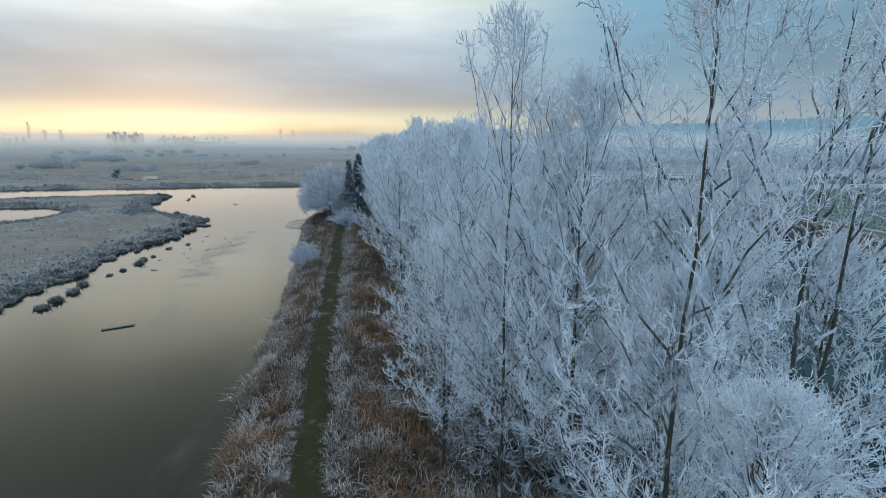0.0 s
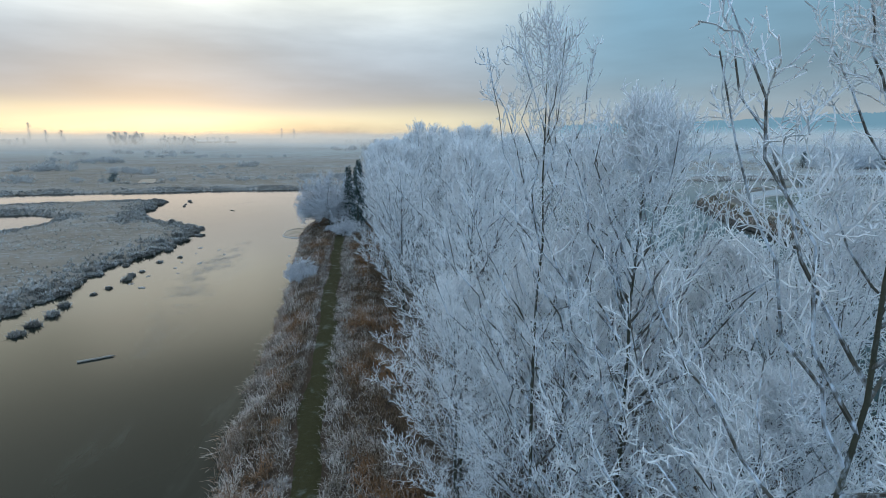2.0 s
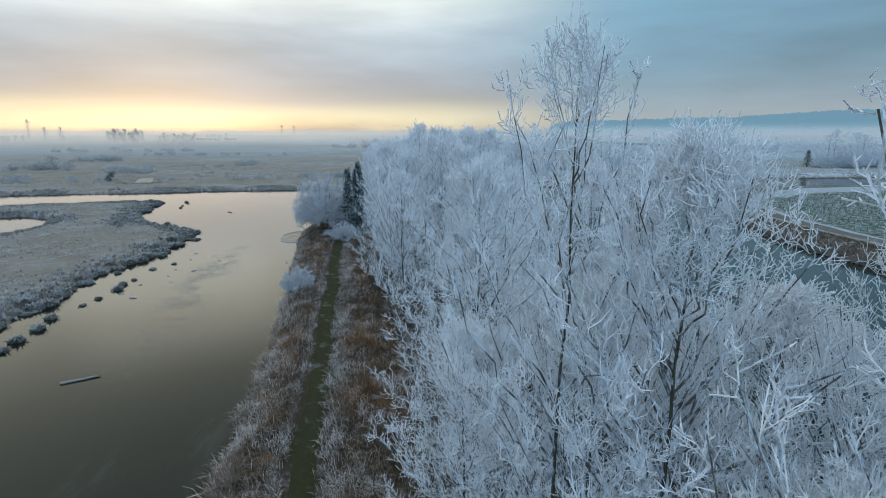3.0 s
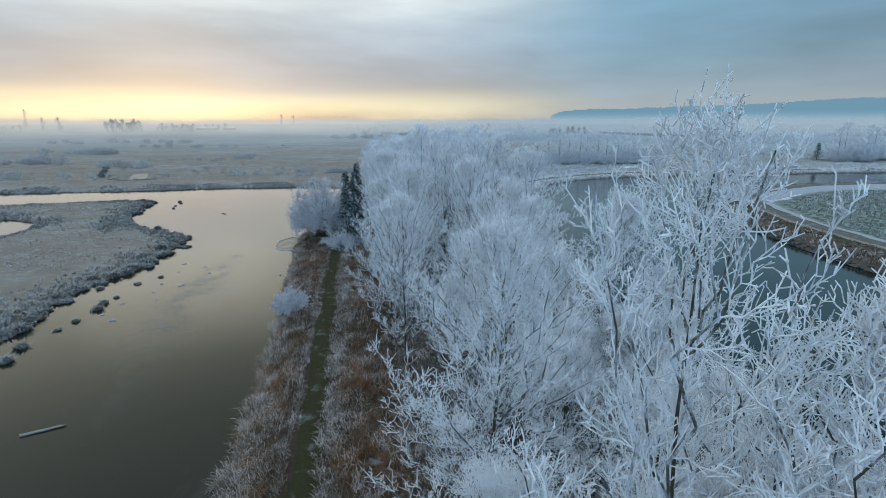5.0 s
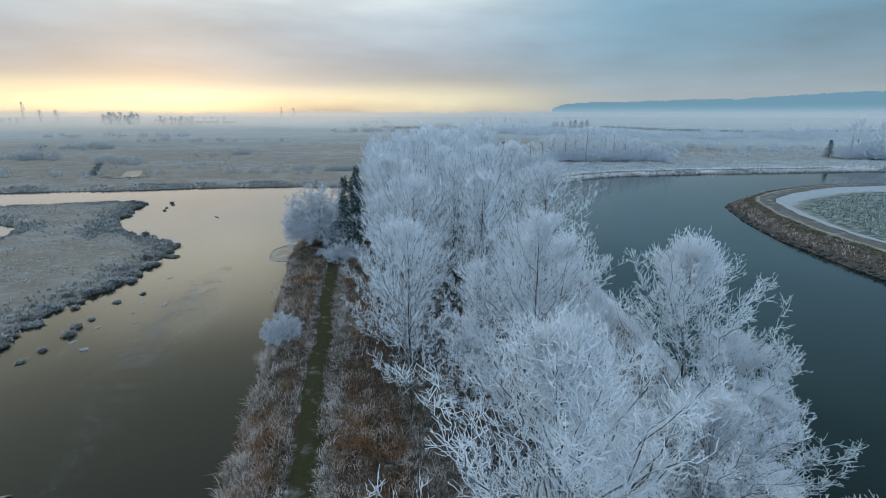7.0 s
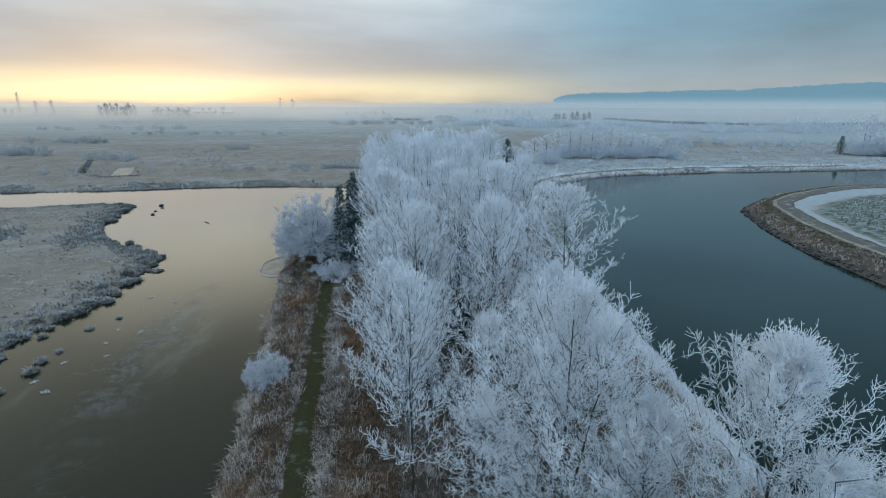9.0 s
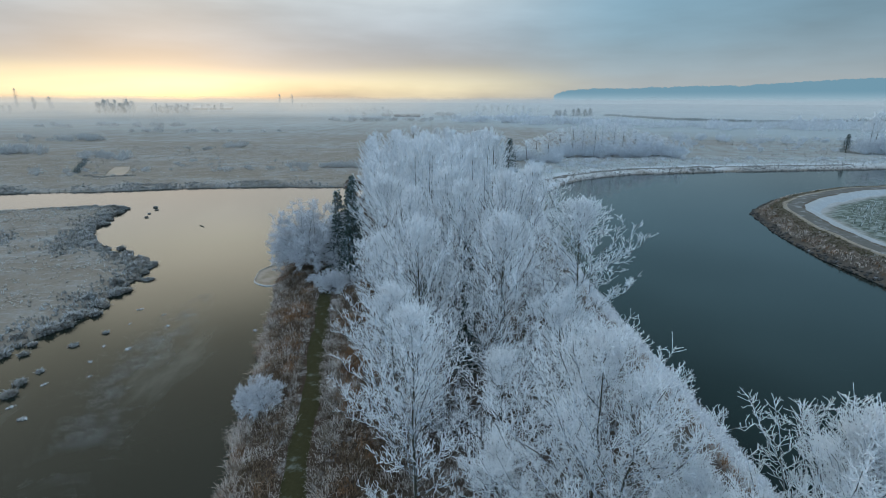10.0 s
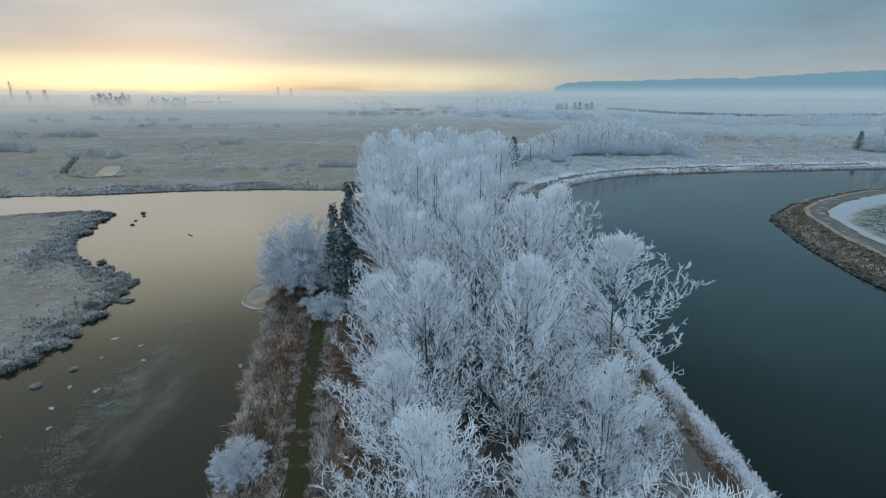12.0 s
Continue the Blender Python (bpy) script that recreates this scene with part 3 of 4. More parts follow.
def plant_grove():
    rng = random.Random(4)
    # the trees that the path passes, with the height of their tops
    for x, y, top, wide, k in [(6.1, 7.6, 17.6, 0.95, 0), (8.9, 8.2, 17.8, 1.0, 1), (3.8, 14.4, 18.2, 0.85, 0)]:
        plant_tree(OPEN, rng, x, y, top, wide, k)
    for x, y, top, wide, k in [(5.9, 13.4, 16.4, 0.9, 0), (4.7, 14.7, 13.2, 0.8, 0), (1.9, 17.4, 11.5, 0.85, 1), (9.4, 12.2, 15.0, 0.72, 1), (7.6, 10.6, 11.6, 0.85, 2), (6.7, 5.9, 11.0, 0.85, 0), (2.8, 23.2, 15.3, 1.05, 2), (9.9, 31.5, 14.9, 0.98, 2), (11.3, 30.6, 11.8, 0.9, 1), (7.3, 33.4, 12.0, 0.9, 0), (5.1, 36.0, 15.1, 0.98, 1), (12.4, 29.6, 10.0, 0.95, 0), (6.8, 28.4, 10.4, 1.0, 1), (9.4, 28.2, 10.8, 1.0, 0)]:
        plant_tree(NEAR, rng, x, y, top, wide, k)
    for x, y, top, wide in [(9.6, 15.6, 13.0, 1.0), (11.4, 10.6, 12.4, 0.85), (12.3, 17.2, 11.5, 1.0), (9.2, 18.6, 11.5, 0.9), (6.6, 19.8, 12.0, 0.9), (10.5, 23.0, 10.5, 0.9), (-1.1, 40.9, 13.7, 0.9), (-2.6, 46.8, 12.4, 0.95), (-3.7, 53.6, 13.4, 0.95), (2.3, 39.2, 9.2, 0.95), (3.0, 42.5, 11.0, 0.9), (6.9, 46.0, 12.6, 0.8),
                            (9.4, 53.5, 15.6, 1.18), (9.6, 48.6, 9.0, 0.8), (10.6, 58.5, 9.0, 0.8), (5.4, 58.6, 16.6, 1.0), (-1.2, 51.5, 14.8, 1.0), (4.0, 51.0, 15.2, 1.0)]:
        plant_tree(MIDDLE, rng, x, y, top, wide)
    y = 61.0
    while y < 148:
        x = grove_left(y) + 0.9 + 1.0 * rng.random()
        right = 8.5 - 0.24 * (y - 61) if y < 72 else 5.9 + (y - 72) * 0.125      # the grove stands back from the river berm, then follows its bend
        while x < right:
            px, py = x + rng.uniform(-0.8, 0.8), y + rng.uniform(-1.5, 1.5)
            top = rng.uniform(15.2, 17.6) if py < 105 else rng.uniform(13.8, 15.8)
            if px < grove_left(py) + 2.5:
                top -= 1.6
            plant_tree(MIDDLE if py < 70 else FAR, rng, px, py, top)
            x += rng.uniform(4.8, 5.8) if y < 90 else rng.uniform(5.4, 6.4)
        y += 5.4


plant_grove()


# ---------- bushes, shrubs, willow ----------
def bush_meshes(seed, R, H, n1, n2, n3, n4, r_stem, twig, open_angle=75, first=4, lift=0.25, even=0.16, fan=0.28):
    """A many-stemmed dome of frosted twigs."""
    rng = np.random.default_rng(seed)
    k = 5
    az = np.arange(n1) * 2.399 + rng.random(n1) * 0.5
    tilt = np.radians(open_angle) * np.sqrt((np.arange(n1) + 0.5) / n1)
    way = np.stack([np.sin(tilt) * np.cos(az), np.sin(tilt) * np.sin(az), np.cos(tilt)], -1)
    ln = np.hypot(R * np.sin(tilt), H * np.cos(tilt)) * (0.96 - even + even * rng.random(n1))
    q = np.linspace(0, 1, k)[None, :, None]
    S = way[:, None] * ln[:, None, None] * q
    S[..., 2] += lift * R * np.sin(tilt)[:, None] * (q[..., 0] * (1 - q[..., 0]))
    S[:, 1:] += rng.normal(size=S[:, 1:].shape) * 0.035 * R
    S[:, 0, 2] -= 0.15
    stems = tubes(S, taper(n1, k, r_stem, r_stem * 0.35), 5 if r_stem > 0.05 else 3, rng)
    B, lb, sb = offshoots(S, n2, 0.3, 0.98, lambda s: R * fan * (1.1 - 0.4 * s), 55, 0.12, first, rng, 0.05)
    pieces = [tubes(B, taper(len(B), first, twig * 1.15, twig), 3, rng)]
    C, lc, sc = offshoots(B, n3, 0.15, 0.98, lambda s: R * 0.14 * (1.1 - 0.4 * s), 52, 0.12, 3 if n4 else 2, rng, 0.05)
    pieces.append(tubes(C, taper(len(C), C.shape[1], twig, twig * 0.7), 3, rng))
    if n4:
        D, ld, sd = offshoots(C, n4, 0.2, 0.98, lambda s: R * 0.065 * (1.2 - 0.5 * s), 50, 0.1, 2, rng, 0.0)
        pieces.append(tubes(D, taper(len(D), 2, twig * 0.8, 0.0), 3, rng))
    return stems, joined(pieces)


def bush_kind(mat, stem_mat, *a, foot=0.0, **kw):
    st, cr = bush_meshes(*a, **kw)
    if foot:
        for v in (st[0], cr[0]):
            v[:, 2] += foot
        rng = np.random.default_rng(7)
        t = tubes(np.array([[[0.5, 0.3, -0.4], [0.35, 0.2, 0.5 * foot], [0.08, 0.05, foot], [0, 0, foot + 0.7]]]), np.array([[0.46, 0.36, 0.30, 0.2]]), 9, rng)
        return [("trunk", mesh_of("trunk", *t, stem_mat, True)), ("stem_frame", mesh_of("stem_frame", *st, stem_mat)), ("crown", mesh_of("crown", *cr, mat))]
    return [("stem_frame", mesh_of("stem_frame", *st, stem_mat)), ("crown", mesh_of("crown", *cr, mat))]


WILLOW = bush_kind(M_BUSH, M_BARK, 41, 5.3, 8.0, 84, 14, 9, 2, 0.055, 0.024, open_angle=92, first=4, lift=0.5, even=0.06, fan=0.15, foot=1.5)
BUSHES = [bush_kind(M_BUSH, M_LIMB, 42, 2.2, 2.8, 46, 9, 7, 3, 0.022, 0.017, even=0.07, fan=0.23), bush_kind(M_BUSH, M_LIMB, 43, 1.3, 1.5, 34, 8, 7, 0, 0.018, 0.016, even=0.08, fan=0.25), bush_kind(M_BRUSH, M_LIMB, 44, 2.0, 3.2, 20, 6, 5, 0, 0.03, 0.03)]
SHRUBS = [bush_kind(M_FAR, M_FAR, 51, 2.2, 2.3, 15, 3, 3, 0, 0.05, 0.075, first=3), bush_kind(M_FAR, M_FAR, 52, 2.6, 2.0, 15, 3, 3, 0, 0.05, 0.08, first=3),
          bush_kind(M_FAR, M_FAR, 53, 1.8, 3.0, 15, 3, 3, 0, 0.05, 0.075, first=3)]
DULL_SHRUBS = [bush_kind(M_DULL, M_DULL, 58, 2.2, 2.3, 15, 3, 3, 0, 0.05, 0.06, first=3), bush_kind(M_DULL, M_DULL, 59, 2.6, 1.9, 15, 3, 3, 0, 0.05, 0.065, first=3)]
tree_thing("willow_tree", "round frosted willow leaning over the slough bank", "tree", "", WILLOW, spot(-14.9, 80.2, z_at(-14.9, 80.2), 0.4, 0.97))
rb = random.Random(8)
for x, y, k, size, label in [(-12.3, 52.6, 0, 0.92, "large round rime-white bush on the slough bank"), (-11.2, 73.2, 0, 0.95, "frosted bush closing the end of the grass path"),
                             (-9.6, 75.0, 1, 1.3, "frosted bush beside the dark fir"),
                             (-13.8, 75.5, 1, 0.8, "small frosted bush on the slough bank")]:
    tree_thing("frosted_bush", label, "bush", "bushes on the dike", BUSHES[k], spot(x, y, z_at(x, y), rb.random() * 6.28, size))
# brush under the grove
for i in range(46):
    y = rb.uniform(34, 75) if i < 26 else rb.uniform(7, 30)
    x = rb.uniform(grove_left(y) + 1.2 if y > 43 else max(grove_left(y) + 1.2, 2.0), 12.0)
    if y < 40 and x < 2.2:
        continue
    tree_thing("undergrowth_bush", "tangled frosted undergrowth bush beneath the grove", "bush", "undergrowth of the grove", BUSHES[2], spot(x, y, z_at(x, y), rb.random() * 6.28, rb.uniform(0.7, 1.5)))


# ---------- conifers ----------
def conifer_meshes(seed, H, R):
    rng = np.random.default_rng(seed)
    trunk = tubes(np.array([[[0, 0, -0.2], [0, 0, H * 0.5], [0, 0, H]]], float), np.array([[H * 0.018, H * 0.012, 0.02]]), 6, rng)
    n = int(H * 12)
    h = np.linspace(0.06, 0.97, n) + rng.normal(size=n) * 0.01
    az = np.arange(n) * 2.399
    ln = R * (1.02 - h) ** 0.85 * (0.8 + 0.35 * rng.random(n)) + 0.12
    q = np.linspace(0, 1, 4)[None, :, None]
    way = np.stack([np.cos(az), np.sin(az), -0.18 + 0 * az], -1)
    P = way[:, None] * ln[:, None, None] * q
    P[..., 2] += h[:, None] * H + 0.16 * ln[:, None] * q[..., 0] ** 2
    boughs = tubes(P, taper(n, 4, 0.03, 0.012), 3, rng)
    B, lb, sb = offshoots(P, 6, 0.15, 1.0, lambda s: 0.42 * (1.2 - s) + 0.10, 55, -0.12, 3, rng, 0.03)
    return trunk, joined([boughs, tubes(B, taper(len(B), 3, 0.075, 0.05), 3, rng)])


def conifer_kind(seed, H, R):
    t, c = conifer_meshes(seed, H, R)
    return [("trunk", mesh_of("trunk", *t, M_BARK)), ("crown", mesh_of("crown", *c, M_NEEDLE))]


FIRS = [conifer_kind(61, 10.0, 2.0), conifer_kind(62, 9.0, 2.3)]
for x, y, k, size, tall in [(-9.9, 80.5, 0, 1.0, 1.05), (-10.9, 85.0, 1, 1.0, 1.05), (-11.3, 78.3, 1, 1.0, 0.85), (-9.6, 75.6, 0, 1.0, 0.72), (-12.0, 83.0, 0, 1.1, 0.95), (-11.6, 92, 0, 1.0, 1.0), (-12.6, 99, 1, 0.9, 1.0), (23.6, 174.5, 1, 1.55, 1.05), (172, 226, 1, 1.2, 0.85), (3.0, 66.0, 0, 0.9, 0.85), (0.6, 74, 1, 0.8, 0.9), (-0.8, 61.5, 1, 0.9, 0.75), (2.2, 56.0, 0, 0.9, 0.62)]:
    tree_thing("fir_tree", "dark green fir dusted with frost among white trees", "fir", "firs", FIRS[k], spot(x, y, z_at(x, y), x, size, tall))
for i in range(7):
    x, y = 176 + i * 7.5 + rb.uniform(-2, 2), 735 + rb.uniform(-10, 10)
    tree_thing("fir_tree", "distant dark fir in a row across the marsh", "fir", "firs", FIRS[i % 2], spot(x, y, z_at(x, y), i, rb.uniform(2.2, 3.2), rb.uniform(0.75, 1.15)))

# ---------- trees and shrubs across the marsh ----------
FAR_LABEL = "distant bare tree white with frost on the marsh"
for x, y, top, wide in [(44, 210, 9.5, 1.2), (49, 213, 11, 1.1), (53, 210, 12, 1.0), (57.5, 212, 13, 1.0), (61, 209, 14, 1.1), (65, 213, 14, 1.0), (69, 211, 13, 1.1), (73.5, 214, 12, 1.1), (78, 213, 10.5, 1.1), (84, 217, 9.5, 1.2), (89, 219, 8.5, 1.2),
                        (93, 221, 7.5, 1.2), (178, 222, 15, 1.2), (184, 226, 17, 1.3), (190, 221, 16, 1.2), (197, 226, 15, 1.2), (205, 224, 14, 1.2), (33, 196, 8, 1.1), (28, 188, 7, 1.0), (38, 203, 8.5, 1.1)]:
    z = z_at(x, y)
    tree_thing("frosted_tree", FAR_LABEL, "tree", "trees across the river", FAR[int(x) % 2], spot(x, y, z, x, wide * 1.2, (top - z) / 16))


def shrub(x, y, size, label="low frosted shrub on the open marsh"):
    tree_thing("frosted_shrub", label, "shrub", "shrubs of the marsh", SHRUBS[rb.randrange(3)] if x > 5 else DULL_SHRUBS[rb.randrange(2)], spot(x, y, z_at(x, y) - 0.1, rb.random() * 6.28, size, size * rb.uniform(0.8, 1.15)))


for cx, cy, n, dx, dy, lo, hi in [(-165, 226, 16, 14, 7, 1.0, 1.9), (-190, 289, 10, 18, 7, 1.3, 2.2), (-124, 214, 9, 7, 6, 0.9, 1.5), (-88, 252, 5, 5, 3, 1.0, 1.7), (-104, 240, 3, 8, 4, 0.7, 1.1), (-120, 205, 8, 10, 6, 0.7, 1.3),
                                  (-33, 183, 14, 13, 1.5, 0.8, 1.2), (-52, 175, 9, 14, 3, 0.5, 0.9), (-70, 195, 8, 20, 12, 0.4, 0.7), (-95, 172, 10, 16, 8, 0.4, 0.8), (-128, 172, 12, 18, 8, 0.7, 1.3),
                                  (150, 290, 30, 80, 25, 0.9, 1.7), (120, 240, 26, 75, 14, 0.6, 1.3), (115, 196, 34, 85, 7, 0.4, 0.9), (42, 186, 26, 18, 9, 0.5, 1.1), (30, 168, 14, 8, 10, 0.4, 0.8)]:
    for i in range(n):
        x, y = cx + rb.uniform(-dx, dx), cy + rb.uniform(-dy, dy)
        z, s_, r_ = lie(np.array([x]), np.array([y]))[:3]
        if min(s_[0], r_[0]) > 1.5:
            shrub(x, y, rb.uniform(lo, hi))


def far_scrub(name, kinds, mat, label, patches, seed):
    """Woods of rounded scrub too far off to tell one from the next, as one mesh."""
    rng = np.random.default_rng(seed)
    shapes = []
    for kind in kinds:
        me = kind[-1][1]
        v, t = np.empty(len(me.vertices) * 3, np.float32), np.empty(len(me.loops), np.int32)
        me.vertices.foreach_get("co", v)
        me.loops.foreach_get("vertex_index", t)
        shapes.append((v.reshape(-1, 3), t.reshape(-1, 3)))
    pieces = []
    for cx, cy, n, dx, dy, lo, hi in patches:
        X, Y = cx + rng.uniform(-dx, dx, n), cy + rng.uniform(-dy, dy, n)
        for x, y, z in zip(X, Y, lie(X, Y)[0]):
            v, t = shapes[rng.integers(len(shapes))]
            a, size = rng.random() * 6.283, rng.uniform(lo, hi)
            c, d = math.cos(a) * size, math.sin(a) * size
            pieces.append((np.stack([v[:, 0] * c - v[:, 1] * d + x, v[:, 0] * d + v[:, 1] * c + y, v[:, 2] * size * rng.uniform(0.8, 1.2) + z - 0.1], -1), t))
    tagged(new(name, mesh_of(name, *joined(pieces), mat)), label, "scrub", kind="stuff")


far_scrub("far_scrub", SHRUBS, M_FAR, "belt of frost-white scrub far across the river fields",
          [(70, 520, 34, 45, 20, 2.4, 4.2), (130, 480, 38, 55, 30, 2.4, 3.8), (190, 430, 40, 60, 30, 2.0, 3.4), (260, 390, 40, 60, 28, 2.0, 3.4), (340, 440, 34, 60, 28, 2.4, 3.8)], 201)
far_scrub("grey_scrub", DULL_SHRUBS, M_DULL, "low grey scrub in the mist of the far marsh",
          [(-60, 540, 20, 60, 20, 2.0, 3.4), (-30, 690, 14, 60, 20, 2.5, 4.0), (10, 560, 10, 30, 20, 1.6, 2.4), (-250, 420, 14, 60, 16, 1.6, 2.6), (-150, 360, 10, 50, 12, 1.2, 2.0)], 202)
strip("marsh_track", [(-180, 229), (-165, 222), (-121, 197), (-112, 178), (-97, 159), (-60, 161), (-20, 164)], 1.3, 0.06, M_SAND, "narrow pale track across the marsh", "path")
HEDGE = bush_kind(M_NEEDLE, M_LIMB, 57, 1.2, 2.0, 18, 4, 3, 0, 0.04, 0.05, first=3)
for i in range(7):
    x, y = -119.5 + i * 2.6, 196.5 - i * 4.6
    tree_thing("dark_bush", "dark green bush along the marsh track", "bush", "hedge on the marsh", HEDGE, spot(x, y, z_at(x, y), i, rb.uniform(0.7, 1.1)))
# thick frosted scrub across the river
BIG = [bush_kind(M_FAR, M_FAR, 55, 3.0, 5.6, 26, 6, 4, 0, 0.06, 0.06, first=3), bush_kind(M_FAR, M_FAR, 56, 3.4, 4.6, 26, 6, 4, 0, 0.06, 0.06, first=3)]
for x0, x1, y0, y1, n, lo, hi in [(44, 92, 207, 217, 20, 0.8, 2.1), (27, 44, 188, 206, 9, 0.8, 1.3), (174, 216, 216, 230, 16, 1.4, 2.3), (115, 170, 250, 300, 9, 0.8, 1.3)]:
    for i in range(n):
        x, y = x0 + (x1 - x0) * (i + rb.random()) / n, rb.uniform(y0, y1)
        tree_thing("frosted_scrub", "rounded frost-white scrub across the river", "shrub", "scrub across the river", BIG[i % 2], spot(x, y, z_at(x, y) - 0.1, rb.random() * 6.28, rb.uniform(lo, hi)))


def far_dike():
    """A dark grass bank crossing the white fields."""
    mid = np.array([(256, 760), (262, 728), (274, 590), (330, 524), (440, 556), (620, 600)], float)
    seg = np.r_[0, np.cumsum(np.hypot(*np.diff(mid, axis=0).T))]
    u = np.arange(0, seg[-1], 6.0)
    C = np.stack([np.interp(u, seg, mid[:, 0]), np.interp(u, seg, mid[:, 1])], -1)
    for _ in range(12):
        C[1:-1] = (C[:-2] + C[1:-1] * 2 + C[2:]) / 4
    T = norm(np.gradient(C, axis=0))
    Nn = np.stack([T[:, 1], -T[:, 0]], -1)
    prof = [(-6, -0.3), (-2.5, 2.2), (2.5, 2.4), (6, -0.3)]
    base = lie(C[:, 0], C[:, 1])[0]
    v = np.stack([np.concatenate([C + Nn * a, (base + h + 0.3 * waves(C[:, 0], C[:, 1], 0.1, 41))[:, None]], -1) for a, h in prof], 1).reshape(-1, 3)
    n = len(u)
    idx = np.arange(n * 4).reshape(n, 4)
    q = np.stack([idx[:-1, :-1], idx[:-1, 1:], idx[1:, 1:], idx[1:, :-1]], -1).reshape(-1, 4)
    m = Mat("dark_far_bank", 0.9, 0.1)
    m.base(m.mix(m.noise(0.08, 4), (0.10, 0.12, 0.12), (0.20, 0.22, 0.22)))
    tagged(new("far_bank", mesh_of("far_bank", v, q, m.m, True)), "low dark grass bank across the white fields", "bank", kind="structure")


far_dike()
# rows of trees far off under the bright sky
for x0, y0, x1, y1, n, lo, hi in [(-408, 660, -368, 660, 16, 15, 21), (-365, 700, -325, 720, 13, 11, 16), (-345, 800, -320, 815, 4, 12, 16), (-610, 790, -560, 790, 3, 22, 34), (-590, 700, -540, 690, 6, 9, 13), (-240, 985, -205, 985, 6, 12, 17), (-380, 1320, -350, 1320, 2, 30, 36),
                                  (80, 900, 170, 830, 9, 8, 13), (-130, 800, -60, 760, 8, 7, 11)]:
    for i in range(n):
        t = i / max(1, n - 1)
        x, y = x0 + (x1 - x0) * t + rb.uniform(-2, 2), y0 + (y1 - y0) * t + rb.uniform(-3, 3)
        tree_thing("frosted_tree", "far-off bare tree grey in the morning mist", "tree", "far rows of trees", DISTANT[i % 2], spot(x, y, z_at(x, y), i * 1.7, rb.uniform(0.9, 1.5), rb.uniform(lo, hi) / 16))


# ---------- grasses ----------
def blades(pos, height, per, rng, width, lean):
    """Bent tapering blades in tufts, three faces each."""
    n = len(pos) * per
    b = np.repeat(pos, per, 0) + np.concatenate([rng.normal(size=(n, 2)) * 0.10, np.zeros((n, 1))], 1)
    h = np.repeat(height, per) * (0.6 + 0.6 * rng.random(n))
    az = rng.random(n) * 6.283
    out = np.stack([np.cos(az), np.sin(az), 0 * az], -1)
    sd = np.stack([-np.sin(az), np.cos(az), 0 * az], -1) * (width * (0.7 + 0.6 * rng.random(n)))[:, None]
    ln = (lean * (0.4 + 0.9 * rng.random(n)))[:, None]
    up = np.array([0, 0, 1.0])[None]
    b = b - up * 0.06
    mid = b + up * (h * 0.62)[:, None] + out * (h[:, None] * ln * 0.35)
    tip = b + up * (h * (1.0 - 0.3 * ln[:, 0]))[:, None] + out * (h[:, None] * ln)
    v = np.stack([b - sd, b + sd, mid - sd * 0.8, mid + sd * 0.8, tip], 1).reshape(-1, 3)
    f = np.array([(0, 1, 3), (0, 3, 2), (2, 3, 4)])
    return v, (f[None] + (np.arange(n) * 5)[:, None, None]).reshape(-1, 3)


def stuff(name, mesh, label, category):
    return tagged(new(name, mesh), label, category, kind="stuff")


def dike_grass():
    """Long dead grass: pale with rime along the bank and the path, russet between them and before the trees."""
    rng = np.random.default_rng(71)
    n = 37000
    Y = -9 + 99 * rng.random(n) ** 1.15
    X = -1.2 - 0.148 * Y + rng.uniform(-7.5, 9.5, n)
    z, s, r, farm, pen, dike, px = lie(X, Y)
    off = X - px + 0.25 * waves(Y, Y * 0, 0.4, 33)
    clump = waves(X, Y, 1.1, 72)
    keep = (s > -0.15) & (np.abs(off) > 0.70 + 0.12 * clump) & dike & (rng.random(n) < np.where(off < 5.2 + 0.5 * clump, 0.95, 0.5))
    X, Y, z, off, s, clump = X[keep], Y[keep], z[keep], off[keep], s[keep], clump[keep]
    n = len(X)
    h = np.maximum(0.36 + 0.26 * rng.random(n) + 0.26 * np.clip(clump, -1, 1) + 0.2 * (s < 1.2), 0.16) * np.where(np.abs(off) < 1.4, 0.62, 1.0)
    drift = waves(X, Y, 0.42, 79) + 0.35 * rng.normal(size=n)
    bank = s < 1.0 + 0.55 * drift
    rimed = ~bank & ((np.abs(off) < 1.15 + 0.4 * drift) | ((off > 0) & (off < 1.9 + 0.8 * drift)) | (drift > 1.0) | (off > 5.6))
    P = np.stack([X, Y, z], -1)
    for name, k, per, wide, mat, label in [("bank_sedge", bank, 9, 0.016, M_BANK, "pale frosted sedge hanging over the slough bank"),
                                           ("rimed_grass", rimed, 9, 0.015, M_RIMED, "tufts of dead grass white with rime along the path"),
                                           ("dike_grass", ~bank & ~rimed, 7, 0.017, M_REED, "long dead grass on the dike, brown and frost-tipped")]:
        v, f = blades(P[k], h[k], per, rng, wide, 0.95)
        stuff(name, mesh_of(name, v, f, mat), label, "grass")


